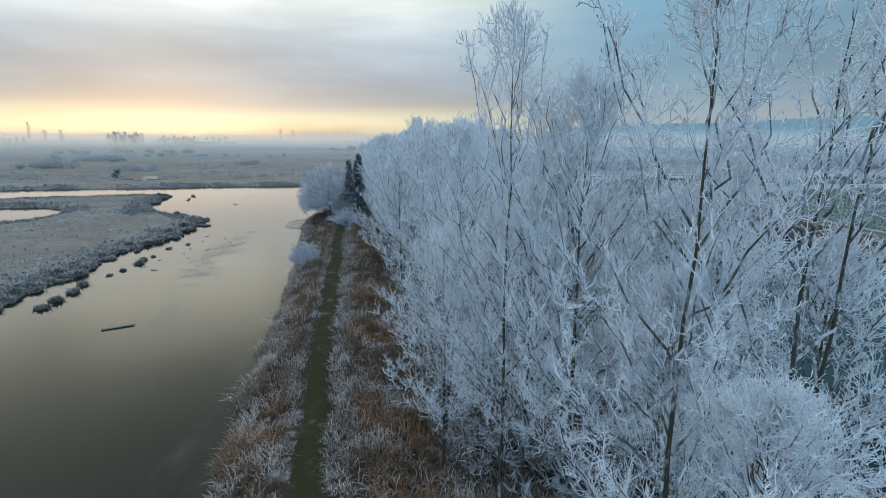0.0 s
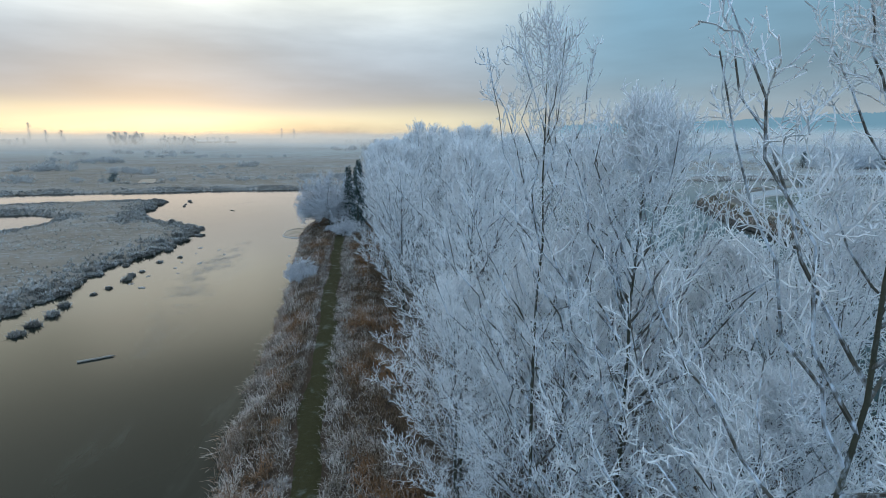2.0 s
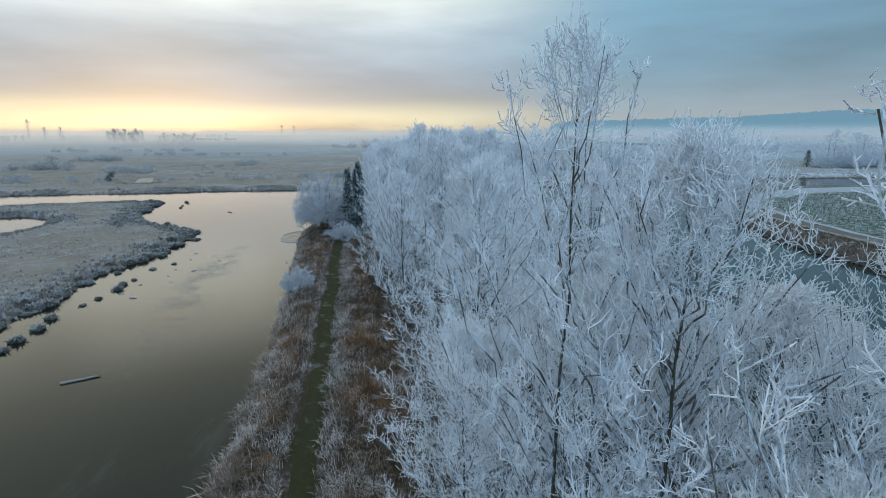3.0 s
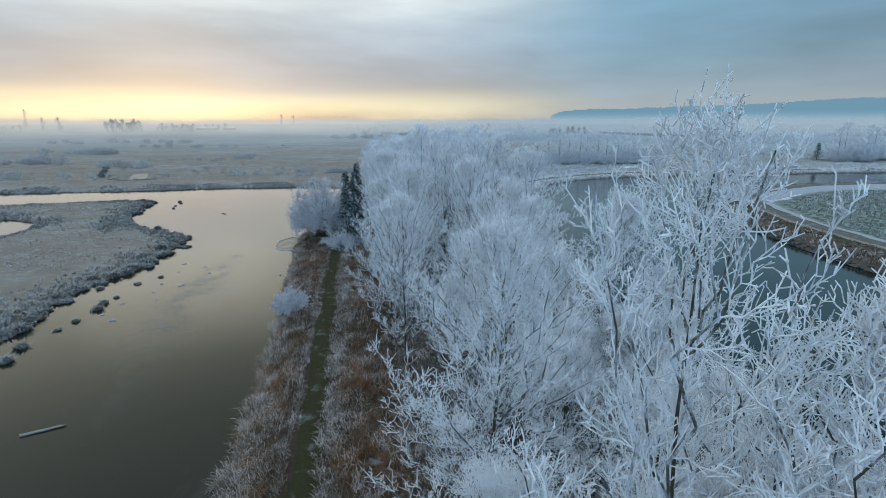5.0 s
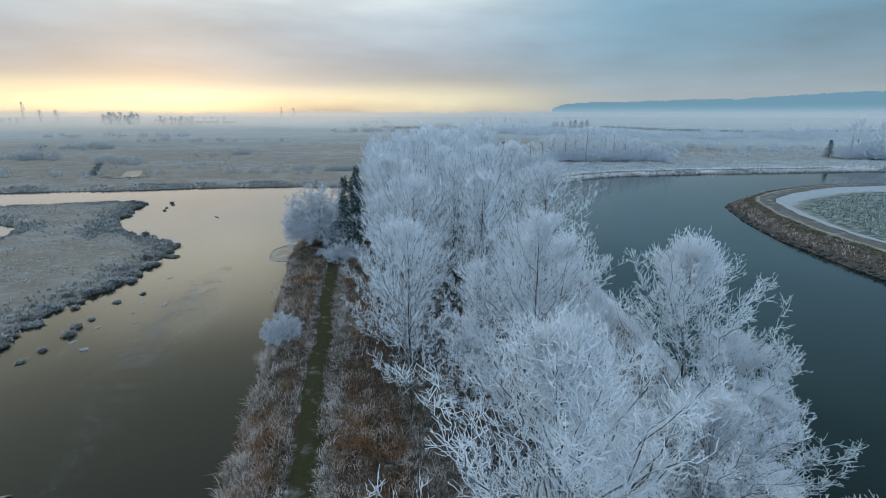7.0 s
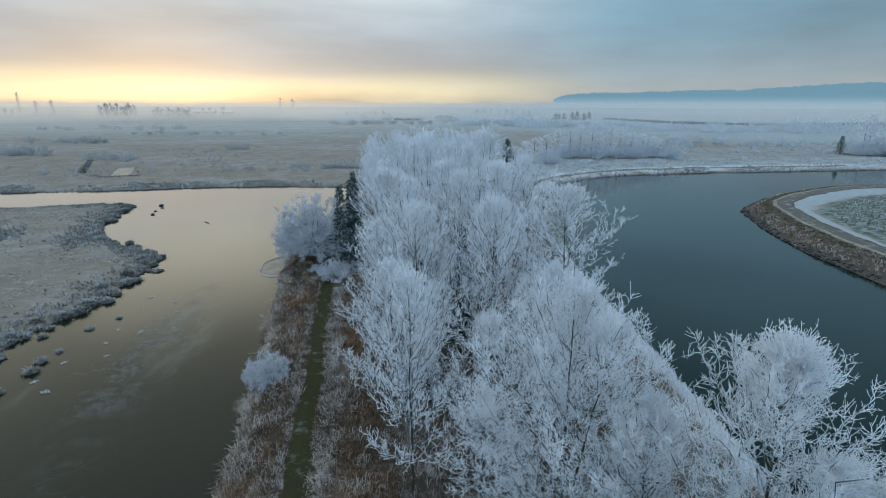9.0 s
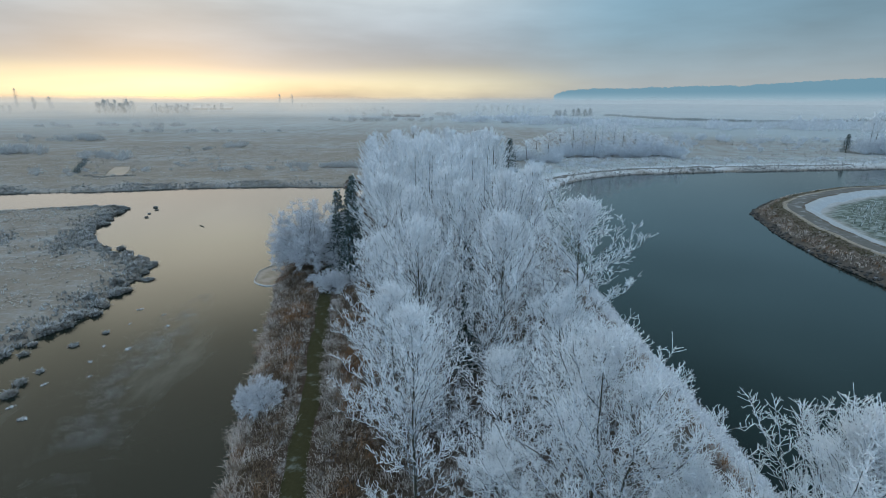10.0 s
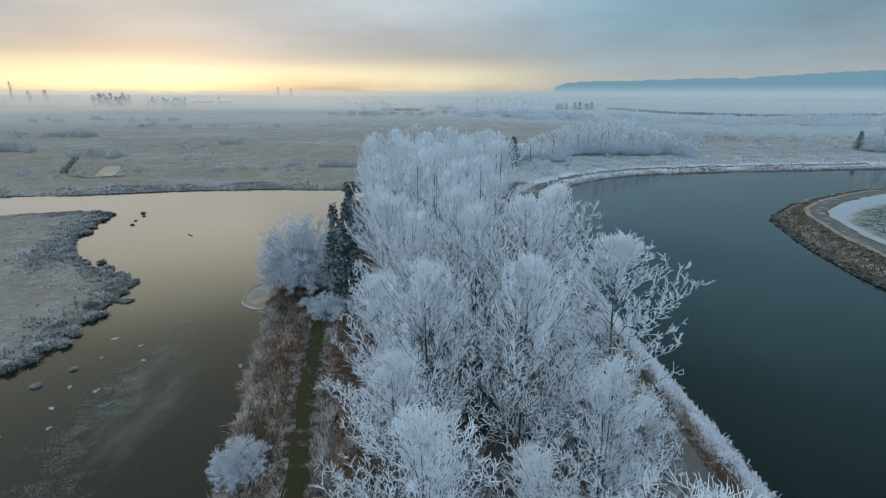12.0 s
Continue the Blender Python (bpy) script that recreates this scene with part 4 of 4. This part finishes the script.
def shore_reeds():
    """Sedge along the waters' edges."""
    rng = np.random.default_rng(73)
    pts, hs = [], []
    for n, x0, x1, y0, y1, smax, h in [(12000, -112, -28, 24, 128, 4.6, 0.5), (5000, -130, -20, 128, 165, 6.0, 0.42), (6000, 20, 200, 140, 205, 5.0, 0.5)]:
        X, Y = rng.uniform(x0, x1, n * 6), rng.uniform(y0, y1, n * 6)
        z, s, r, farm, pen, dike, px = lie(X, Y)
        low = np.minimum(s, r)
        k = (low > -0.2) & (low < smax * (0.40 + 0.45 * waves(X, Y, 0.25, 74) + 0.35 * rng.normal(size=n * 6))) & ~farm & ~(dike & (X > -26))
        idx = np.where(k)[0][:n]
        pts.append(np.stack([X[idx], Y[idx], z[idx]], -1))
        hs.append(h * (0.6 + 0.6 * rng.random(len(idx))))
    v, f = blades(np.concatenate(pts), np.concatenate(hs), 5, rng, 0.06, 0.8)
    stuff("shore_sedge", mesh_of("shore_sedge", v, f, M_SEDGE), "grey frosted sedge fringing the water", "sedge")


def berm_grass():
    rng = np.random.default_rng(75)
    X, Y = np.concatenate([rng.uniform(14, 22, 16000), rng.uniform(15, 60, 9000)]), np.concatenate([rng.uniform(35, 130, 16000), rng.uniform(128, 178, 9000)])
    z, s, r, farm, pen, dike, px = lie(X, Y)
    k = (r > 0.1) & (r < 2.35 + 0.3 * waves(X, Y, 0.7, 80))
    v, f = blades(np.stack([X, Y, z], -1)[k], 0.18 + 0.25 * rng.random(k.sum()), 4, rng, 0.035, 0.9)
    stuff("berm_grass", mesh_of("berm_grass", v, f, M_BUSH), "short rime-white grass on the river berm", "grass")
    X, Y = rng.uniform(16, 210, 26000), rng.uniform(140, 206, 26000)
    z, s, r, farm, pen, dike, px = lie(X, Y)
    k = ~farm & (r > 4.5) & (r < 30) & ((X > 21) | (Y > 152)) & (waves(X, Y, 0.3, 83) + 0.8 * rng.normal(size=26000) > 0.2)
    v, f = blades(np.stack([X, Y, z], -1)[k], 0.3 + 0.45 * rng.random(k.sum()), 4, rng, 0.07, 0.9)
    stuff("bank_brush", mesh_of("bank_brush", v, f, M_DULL), "low rimed brush on the bank round the river bend", "brush")
    X, Y = rng.uniform(13, 18, 9000), rng.uniform(38, 125, 9000)
    z, s, r, farm, pen, dike, px = lie(X, Y)
    k = (r > 2.25 + 0.15 * waves(X, Y, 0.8, 81)) & (r < 2.95 + 0.25 * waves(X, Y, 0.6, 82))
    v, f = blades(np.stack([X, Y, z], -1)[k], 0.2 + 0.25 * rng.random(k.sum()), 5, rng, 0.02, 0.9)
    stuff("berm_fringe", mesh_of("berm_fringe", v, f, M_REED), "dark dead grass between the berm and the track", "grass")
    X, Y = rng.uniform(52, 130, 60000), rng.uniform(40, 148, 60000)
    z, s, r, farm, pen, dike, px = lie(X, Y)
    edge = 0.5 * waves(X, Y, 0.5, 76) + 0.3 * rng.normal(size=60000)
    k = farm & (r > 1.3) & (r < 2.9 + edge)
    v, f = blades(np.stack([X, Y, z], -1)[k], 0.22 + 0.38 * rng.random(k.sum()), 5, rng, 0.045, 0.9)
    stuff("levee_tuft", mesh_of("levee_tuft", v, f, M_BANK), "frosted tufts of dead grass on the levee bank", "grass")
    k = farm & (r > 2.5 + edge) & (r < 5.6)
    v, f = blades(np.stack([X, Y, z], -1)[k], 0.12 + 0.14 * rng.random(k.sum()), 5, rng, 0.05, 1.1)
    stuff("levee_grass", mesh_of("levee_grass", v, f, M_LEVEE), "short olive-brown grass beside the levee track", "grass")


def crop():
    rng = np.random.default_rng(77)
    gx, gy = np.meshgrid(np.arange(60, 190, 1.15), np.arange(30, 142, 1.9))
    a = radians(-12)
    X, Y = (gx * math.cos(a) - gy * math.sin(a)).ravel() + rng.normal(size=gx.size) * 0.10 - 10, (gx * math.sin(a) + gy * math.cos(a)).ravel() + rng.normal(size=gx.size) * 0.10 + 20
    z, s, r, farm, pen, dike, px = lie(X, Y)
    k = farm & (r > 14.5 + 1.5 * waves(X, Y, 0.2, 78)) & (rng.random(X.size) < 0.93) & (X < 185)
    v, f = blades(np.stack([X, Y, z], -1)[k], 0.5 + 0.25 * rng.random(k.sum()), 6, rng, 0.08, 0.7)
    stuff("crop_row", mesh_of("crop_row", v, f, M_CROP), "rows of low frosted crop plants in a field", "crop")


def marsh_grass():
    """Short dead sedge over the open marsh beside the slough and across the river."""
    rng = np.random.default_rng(171)
    X, Y = np.concatenate([rng.uniform(-112, -33, 22000), rng.uniform(-140, 10, 8000), rng.uniform(30, 240, 10000)]), np.concatenate([rng.uniform(40, 124, 22000), rng.uniform(150, 260, 8000), rng.uniform(172, 290, 10000)])
    z, s, r, farm, pen, dike, px = lie(X, Y)
    k = (np.minimum(s, r) > 0.8) & ~farm & ~dike & (waves(X, Y, 0.22, 172) + 0.9 * rng.normal(size=X.size) > 0.35)
    v, f = blades(np.stack([X, Y, z], -1)[k], 0.20 + 0.20 * rng.random(k.sum()) + 0.003 * np.maximum(Y[k] - 100, 0), 4, rng, 0.05, 1.9)
    stuff("marsh_sedge", mesh_of("marsh_sedge", v, f, M_MARSH), "dull brown sedge dusted with frost on the marsh", "sedge")


M_MARSH = reed_material("dull_frosted_sedge", (0.33, 0.29, 0.245), (0.41, 0.37, 0.325), (0.50, 0.50, 0.49), 0.38, 0.64)
marsh_grass()
dike_grass()
shore_reeds()
berm_grass()
crop()


# ---------- small things on the water's edge ----------
def tussock_mesh(seed, R, H):
    rng = np.random.default_rng(seed)
    n = 64
    a, q = rng.random(n) * 6.283, np.sqrt(rng.random(n))
    pos = np.stack([np.cos(a) * q * R * 0.5, np.sin(a) * q * R * 0.5, 0 * a], -1)
    v, f = blades(pos, np.full(n, H) * (1.1 - 0.5 * q), 3, rng, 0.05, 1.0)
    return mesh_of("tussock", v, f, M_TUSSOCK)


TUSSOCKS = [tussock_mesh(81, 0.9, 0.75), tussock_mesh(82, 1.1, 0.7), tussock_mesh(83, 0.7, 0.55)]


def tussock(x, y, size):
    ob = new("tussock", TUSSOCKS[rb.randrange(3)])
    ob.matrix_basis = spot(x, y, max(z_at(x, y), -0.05), rb.random() * 6.28, size)
    tagged(ob, "grey frosted sedge tussock at the slough edge", "tussock", "tussocks along the slough")


def shoreline(poly, i0, i1, gap, out, size):
    for (ax, ay), (bx, by) in zip(poly[i0:i1], poly[i0 + 1:i1 + 1]):
        n = max(1, int(math.hypot(bx - ax, by - ay) / gap))
        for k in range(n):
            t = (k + rb.random()) / n
            tussock(ax + (bx - ax) * t + rb.gauss(0, out), ay + (by - ay) * t + rb.gauss(0, out), rb.uniform(*size))


shoreline(SLOUGH, 22, 34, 0.75, 0.7, (0.6, 1.35))
for x, y, size in [(-33.0, 47.0, 0.9), (-32.6, 50.5, 0.7), (-32.4, 52.5, 0.8), (-32.3, 55.5, 0.9), (-32.8, 57.2, 0.8), (-32.6, 59.0, 0.7), (-32.9, 63.5, 0.6), (-31.6, 66.0, 0.5), (-32.0, 42.0, 1.0), (-31.8, 40.0, 0.9), (-32.3, 44.5, 1.0), (-57.5, 124.0, 0.8), (-56, 121.5, 0.7), (-55.6, 118.0, 0.7), (-54.5, 115, 0.6)]:
    tussock(x, y, size)


def frost_flake_mesh():
    rng = np.random.default_rng(91)
    pos = np.concatenate([rng.normal(size=(16, 2)) * 0.22, np.full((16, 1), 0.06)], 1)
    v, f = blades(pos, np.full(16, 0.16), 3, rng, 0.04, 1.2)
    return mesh_of("ice_clump", v, f, M_BUSH)


FLAKE = frost_flake_mesh()
for x, y in [(-29.5, 60.5), (-28.0, 58.2), (-30.8, 57.0), (-27.6, 62.8), (-30.1, 63.3), (-26.5, 67.5), (-28.2, 70.2), (-31.0, 54.0), (-29.0, 52.6), (-17.5, 66.3), (-30.5, 68.0), (-31.5, 71.5)]:
    ob = new("ice_clump", FLAKE)
    ob.matrix_basis = spot(x, y, 0.0, x, 0.4 + 0.4 * rb.random())
    tagged(ob, "small clump of frost flowers on the thin ice", "ice", "frost clumps on the slough")


M_FLOWER = frost_twig_material("frost_flowers_on_ice", (0.28, 0.29, 0.29), (0.42, 0.43, 0.43), (0.2, 0.2, 0.19), 0.05, 0.1)


def frost_film():
    """Loose frost flowers drifted in a long band over the thin ice."""
    rng = np.random.default_rng(93)
    n = 170000
    y = rng.uniform(34, 76, n)
    mid = np.interp(y, [34, 46, 59, 70, 76], [-18.6, -22.6, -25.0, -26.0, -26.4])
    x = mid + rng.normal(size=n) * np.interp(y, [34, 52, 62, 76], [0.9, 1.7, 1.5, 0.7])
    keep = rng.random(n) < np.clip(0.30 + 0.55 * waves(x, y, 0.75, 94) + 0.35 * waves(x, y, 2.2, 95), 0, 1) * np.interp(y, [34, 46, 55, 64, 76], [0.05, 0.14, 0.6, 0.5, 0.1])
    x, y = x[keep], y[keep]
    m = len(x)
    a = rng.random(m) * 6.283
    size = 0.012 + 0.02 * rng.random(m) ** 2
    c = np.stack([x, y, np.full(m, 0.006)], -1)
    ring = [c + np.stack([np.cos(a + t) * size * (0.7 + 0.6 * rng.random(m)), np.sin(a + t) * size * (0.7 + 0.6 * rng.random(m)), 0 * a], -1) for t in (0, 2.1, 4.2)]
    v = np.stack(ring + [c + np.array([0, 0, 1.0]) * (size * 0.35)[:, None]], 1).reshape(-1, 3)
    f = np.array([(0, 1, 3), (1, 2, 3), (2, 0, 3)])
    stuff("frost_film", mesh_of("frost_film", v, (f[None] + (np.arange(m) * 4)[:, None, None]).reshape(-1, 3), M_FLOWER), "thin drift of white frost flowers on the slough ice", "frost")


frost_film()


def pole(name, a, b, r, mat, label, category):
    rng = np.random.default_rng(5)
    P = np.linspace(a, b, 8)[None]
    P[:, 1:-1] += rng.normal(size=P[:, 1:-1].shape) * np.array([0.015, 0.015, 0.0])
    R = np.full((1, 8), r) * np.linspace(1.1, 0.75, 8)[None]
    ob = new(name, mesh_of(name, *tubes(P, R, 8, rng), mat, True))
    return tagged(ob, label, category)


def wood_material():
    m = Mat("weathered_driftwood", 0.85, 0.2)
    c = m.mix(m.noise(9, 5), (0.20, 0.17, 0.14), (0.42, 0.39, 0.35))
    return m.base(c).bump(m.noise(30, 4), 0.5, 0.02).m


M_WOOD = wood_material()
pole("drift_log", np.array((-23.63, 34.98, 0.05)), np.array((-21.55, 36.04, 0.07)), 0.085, M_WOOD, "slim weathered log frozen into the slough", "log")
pole("drift_stick", np.array((-41.6, 108.6, 0.04)), np.array((-40.2, 107.3, 0.08)), 0.06, M_BARK, "dark stick lying on the slough ice", "stick")


def ice_shelf():
    """Thin frosted ice under the willow, with a rime rim where it meets the open water."""
    n, rings = 56, 7
    a = np.linspace(0, 2 * np.pi, n, endpoint=False)
    rad = 1 + 0.05 * np.sin(3 * a + 1) + 0.025 * np.sin(7 * a)
    v = [(0, 0, 0.05)]
    for k in range(1, rings + 1):
        q = [0, 0.3, 0.6, 0.85, 0.95, 0.965, 0.985, 1.0][k]
        zz = 0.05 if k < 5 else 0.10 if k < 7 else 0.0
        for t, rr in zip(a, rad):
            v.append((3.0 * q * rr * math.cos(t), 4.2 * q * rr * math.sin(t), zz))
    f = [(0, 1 + j, 1 + (j + 1) % n) for j in range(n)]
    for k in range(rings - 1):
        for j in range(n):
            p, q2 = 1 + k * n + j, 1 + k * n + (j + 1) % n
            f += [(p, p + n, q2 + n), (p, q2 + n, q2)]
    m = Mat("frosted_thin_ice", 0.35, 0.45)
    m.base(m.mix(m.span(m.noise(0.6, 5), 0.40, 0.66), (0.035, 0.04, 0.04), (0.13, 0.14, 0.145)))
    rim = Mat("rime_on_ice_rim", 0.8, 0.3)
    rim.base(rim.mix(rim.noise(3, 4), (0.30, 0.32, 0.33), (0.58, 0.60, 0.62)))
    me = mesh_of("ice_shelf", v, f, m.m, True)
    me.materials.append(rim.m)
    for p in me.polygons:
        if min(p.vertices) > 4 * n:
            p.material_index = 1
    ob = new("ice_shelf", me)
    ob.location = (-19.9, 82.6, 0)
    tagged(ob, "grey sheet of thin ice with a rime rim beneath the willow", "ice")


ice_shelf()


def stones(name, x0, x1, y0, y1, tries, most, keep, lo, hi, mat, label):
    """Loose stones strewn along a waterline."""
    rng = np.random.default_rng(95)
    bm = bmesh.new()
    bmesh.ops.create_icosphere(bm, subdivisions=1, radius=1)
    base = np.array([v.co[:] for v in bm.verts])
    tri = np.array([[v.index for v in f.verts] for f in bm.faces])
    bm.free()
    X, Y = rng.uniform(x0, x1, tries), rng.uniform(y0, y1, tries)
    z, s, r, farm, *_ = lie(X, Y)
    k = np.where(keep(X, Y, r, farm))[0][:most]
    vs, fs = [], []
    for j, i in enumerate(k):
        size = lo + (hi - lo) * rng.random()
        v = base * (size * (0.75 + 0.5 * rng.random((len(base), 1)))) * np.array([1, 1, 0.7])
        vs.append(v + np.array([X[i], Y[i], z[i] + 0.05]))
        fs.append(tri + j * len(base))
    stuff(name, mesh_of(name, np.concatenate(vs), np.concatenate(fs), mat), label, "stones")


def stone_material():
    m = Mat("dark_bank_stone", 0.85, 0.3)
    c = m.mix(m.island(), (0.03, 0.03, 0.03), (0.09, 0.088, 0.085))
    return m.base(m.mix(m.span(m.noise(1.2, 4), 0.6, 0.75, 0, 0.7), c, (0.55, 0.57, 0.6))).m


M_STONE = stone_material()
stones("bank_stone", 52, 110, 40, 146, 30000, 1100, lambda X, Y, r, farm: farm & (r < 1.1 + 0.5 * waves(X, Y, 0.4, 96)), 0.10, 0.30, M_STONE, "dark loose stones along the levee waterline")
stones("berm_stone", 17, 23, 36, 124, 20000, 900, lambda X, Y, r, farm: (r > -0.15) & (r < 0.22 + 0.2 * waves(X, Y, 0.8, 97)), 0.05, 0.14, M_STONE, "small dark stones along the berm's waterline")


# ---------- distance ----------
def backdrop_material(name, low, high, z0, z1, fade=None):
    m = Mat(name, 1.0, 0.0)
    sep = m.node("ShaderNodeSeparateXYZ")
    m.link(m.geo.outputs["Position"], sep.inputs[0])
    # haze is painted as emission, graded from low to high by height
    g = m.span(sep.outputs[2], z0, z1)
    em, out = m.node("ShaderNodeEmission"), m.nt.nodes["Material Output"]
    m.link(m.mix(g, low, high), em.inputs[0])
    if fade:
        tr, ms = m.node("ShaderNodeBsdfTransparent"), m.node("ShaderNodeMixShader")
        m.link(m.span(sep.outputs[2], *fade), ms.inputs[0])
        m.link(em.outputs[0], ms.inputs[1])
        m.link(tr.outputs[0], ms.inputs[2])
        m.link(ms.outputs[0], out.inputs[0])
    else:
        m.link(em.outputs[0], out.inputs[0])
    return m.m


def ridge():
    """The wooded ridge on the horizon, with its ragged treeline, self-lit in haze colours."""
    rng = np.random.default_rng(99)
    az = np.radians(np.arange(13.4, 75, 0.035))
    d = 4200.0
    up = np.interp(np.degrees(az), [13.4, 14.5, 17, 22, 29, 31, 36, 42, 60, 75], [0.50, 0.82, 1.02, 1.12, 1.28, 1.25, 1.55, 1.75, 2.0, 1.4])
    rough = np.convolve(rng.random(len(az)), np.ones(3) / 3, "same") * 15 + np.convolve(rng.random(len(az)), np.ones(25) / 25, "same") * 40
    h = 8 + d * np.tan(np.radians(up)) + rough
    x, y = d * np.sin(az), d * np.cos(az)
    n = len(az)
    back = 1.08
    v = np.concatenate([np.stack([x * 0.97, y * 0.97, 0 * x - 5], -1), np.stack([x, y, h], -1), np.stack([x * back, y * back, 0 * x - 5], -1)])
    i = np.arange(n - 1)
    f = np.concatenate([np.stack([i, i + 1, n + i + 1, n + i], -1), np.stack([n + i, n + i + 1, 2 * n + i + 1, 2 * n + i], -1)])
    ob = new("backdrop_ridge", mesh_of("backdrop_ridge", v, f, backdrop_material("haze_glow_ridge", (0.33, 0.455, 0.51), (0.175, 0.31, 0.38), 15, 95)))
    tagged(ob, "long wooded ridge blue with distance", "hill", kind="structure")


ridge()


def mist_bank(d, top, thick, rise):
    """Ground mist and haze across the far land as a glowing sheer sheet, coloured warm under the bright sky and blue
    away from it.
    """
    az = np.radians(np.arange(-75, 76, 1.0))
    x, y = d * np.sin(az), d * np.cos(az)
    n = len(az)
    v = np.concatenate([np.stack([x, y, 0 * x - 5], -1), np.stack([x, y, 0 * x + top * 1.5], -1)])
    i = np.arange(n - 1)
    f = np.stack([i, i + 1, n + i + 1, n + i], -1)
    m = Mat("mist_haze_glow", 1.0, 0.0)
    sep = m.node("ShaderNodeSeparateXYZ")
    m.link(m.geo.outputs["Position"], sep.inputs[0])
    # the sky's light on the haze is put into this emission colour
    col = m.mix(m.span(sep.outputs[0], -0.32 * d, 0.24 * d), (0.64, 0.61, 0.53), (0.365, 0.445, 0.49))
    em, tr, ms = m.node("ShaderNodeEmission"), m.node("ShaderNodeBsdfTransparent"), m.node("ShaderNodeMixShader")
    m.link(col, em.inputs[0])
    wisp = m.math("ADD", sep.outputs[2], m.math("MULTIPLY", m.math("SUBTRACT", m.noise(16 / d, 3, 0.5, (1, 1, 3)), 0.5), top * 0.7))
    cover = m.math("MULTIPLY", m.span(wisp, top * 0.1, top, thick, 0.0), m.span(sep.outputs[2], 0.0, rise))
    m.link(cover, ms.inputs[0])
    m.link(tr.outputs[0], ms.inputs[1])
    m.link(em.outputs[0], ms.inputs[2])
    m.link(ms.outputs[0], m.nt.nodes["Material Output"].inputs[0])
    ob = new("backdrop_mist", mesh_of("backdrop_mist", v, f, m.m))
    tagged(ob, "low bank of morning mist along the horizon", "mist", kind="structure")


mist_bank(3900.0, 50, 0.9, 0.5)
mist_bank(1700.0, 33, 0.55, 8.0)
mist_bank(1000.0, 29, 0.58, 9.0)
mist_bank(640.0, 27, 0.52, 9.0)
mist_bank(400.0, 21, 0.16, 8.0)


# ---------- far buildings and a lamp ----------
def box_mesh(name, x0, x1, y0, y1, z0, z1, mat, lift=0.0):
    """A box whose top edge is lifted to a ridge along x where lift is given."""
    bm = bmesh.new()
    lo = [bm.verts.new(c) for c in ((x0, y0, z0), (x1, y0, z0), (x1, y1, z0), (x0, y1, z0))]
    hi = [bm.verts.new(c) for c in ((x0, y0, z1), (x1, y0, z1), (x1, y1, z1), (x0, y1, z1))]
    bm.faces.new(lo[::-1])
    for k in range(4):
        bm.faces.new((lo[k], lo[(k + 1) % 4], hi[(k + 1) % 4], hi[k]))
    if lift:
        ym = (y0 + y1) / 2
        a, b = bm.verts.new((x0, ym, z1 + lift)), bm.verts.new((x1, ym, z1 + lift))
        bm.faces.new((hi[0], hi[1], b, a))
        bm.faces.new((hi[2], hi[3], a, b))
        bm.faces.new((hi[1], hi[2], b))
        bm.faces.new((hi[3], hi[0], a))
    else:
        bm.faces.new(hi)
    bmesh.ops.recalc_face_normals(bm, faces=bm.faces[:])
    me = bpy.data.meshes.new(name)
    bm.to_mesh(me)
    bm.free()
    me.materials.append(mat)
    return me


def plain(name, a, b, rough=0.8):
    m = Mat(name, rough, 0.3)
    return m.base(m.mix(m.noise(0.6, 4), a, b)).m


M_SHED, M_ROOF, M_DOOR = plain("grey_shed_boards", (0.16, 0.16, 0.155), (0.26, 0.26, 0.25)), plain("frosted_metal_roof", (0.55, 0.57, 0.60), (0.72, 0.74, 0.76)), plain("dark_shed_door", (0.05, 0.05, 0.05), (0.09, 0.09, 0.09))


def shed(x, y, turn, w, d, h, roof_mat, label):
    ob = thing("farm_shed", label, "shed", "far sheds", spot(x, y, z_at(x, y) - 0.1, radians(turn)))
    part("wall", box_mesh("wall", -w / 2, w / 2, -d / 2, d / 2, 0, h, M_SHED), ob)
    part("roof", box_mesh("roof", -w / 2 - 0.5, w / 2 + 0.5, -d / 2 - 0.5, d / 2 + 0.5, h + 0.004, h + 0.25, roof_mat, d * 0.16), ob, "shallow gabled roof")
    for k in (-0.25, 0.2):
        part("door", box_mesh("door", w * k - 2, w * k + 2, -d / 2 - 0.12, -d / 2 - 0.004, 0, h * 0.75, M_DOOR), ob)


shed(-495, 1150, -8, 46, 14, 4.2, M_ROOF, "low farm shed with a pale frosted roof")
shed(-452, 1165, 6, 24, 12, 4.0, M_ROOF, "low farm shed with a pale frosted roof")
shed(-32, 700, 2, 34, 8, 2.0, M_SHED, "long low dark shed on the far marsh")


def yard_lamp():
    ob = thing("yard_lamp", "bright white lamp on a pole far across the fields", "lamp", "", spot(333, 2190, z_at(333, 2190)))
    rng = np.random.default_rng(3)
    part("pole", mesh_of("pole", *tubes(np.array([[[0, 0, -0.2], [0, 0, 5], [0, 0, 9.2]]], float), np.array([[0.2, 0.18, 0.15]]), 6, rng), M_SHED), ob)
    bm = bmesh.new()
    bmesh.ops.create_uvsphere(bm, u_segments=12, v_segments=8, radius=1.1)
    bmesh.ops.translate(bm, verts=bm.verts[:], vec=(0, 0, 9.6))
    me = bpy.data.meshes.new("lamp_head")
    bm.to_mesh(me)
    bm.free()
    m = Mat("lit_lamp_glass", 0.4, 0.5)
    m.base((0.9, 0.9, 0.85))
    m.b.inputs["Emission Color"].default_value = (1.0, 0.97, 0.9, 1)
    m.b.inputs["Emission Strength"].default_value = 3.0
    me.materials.append(m.m)
    part("lamp_head", me, ob, "glowing white lamp head")


yard_lamp()
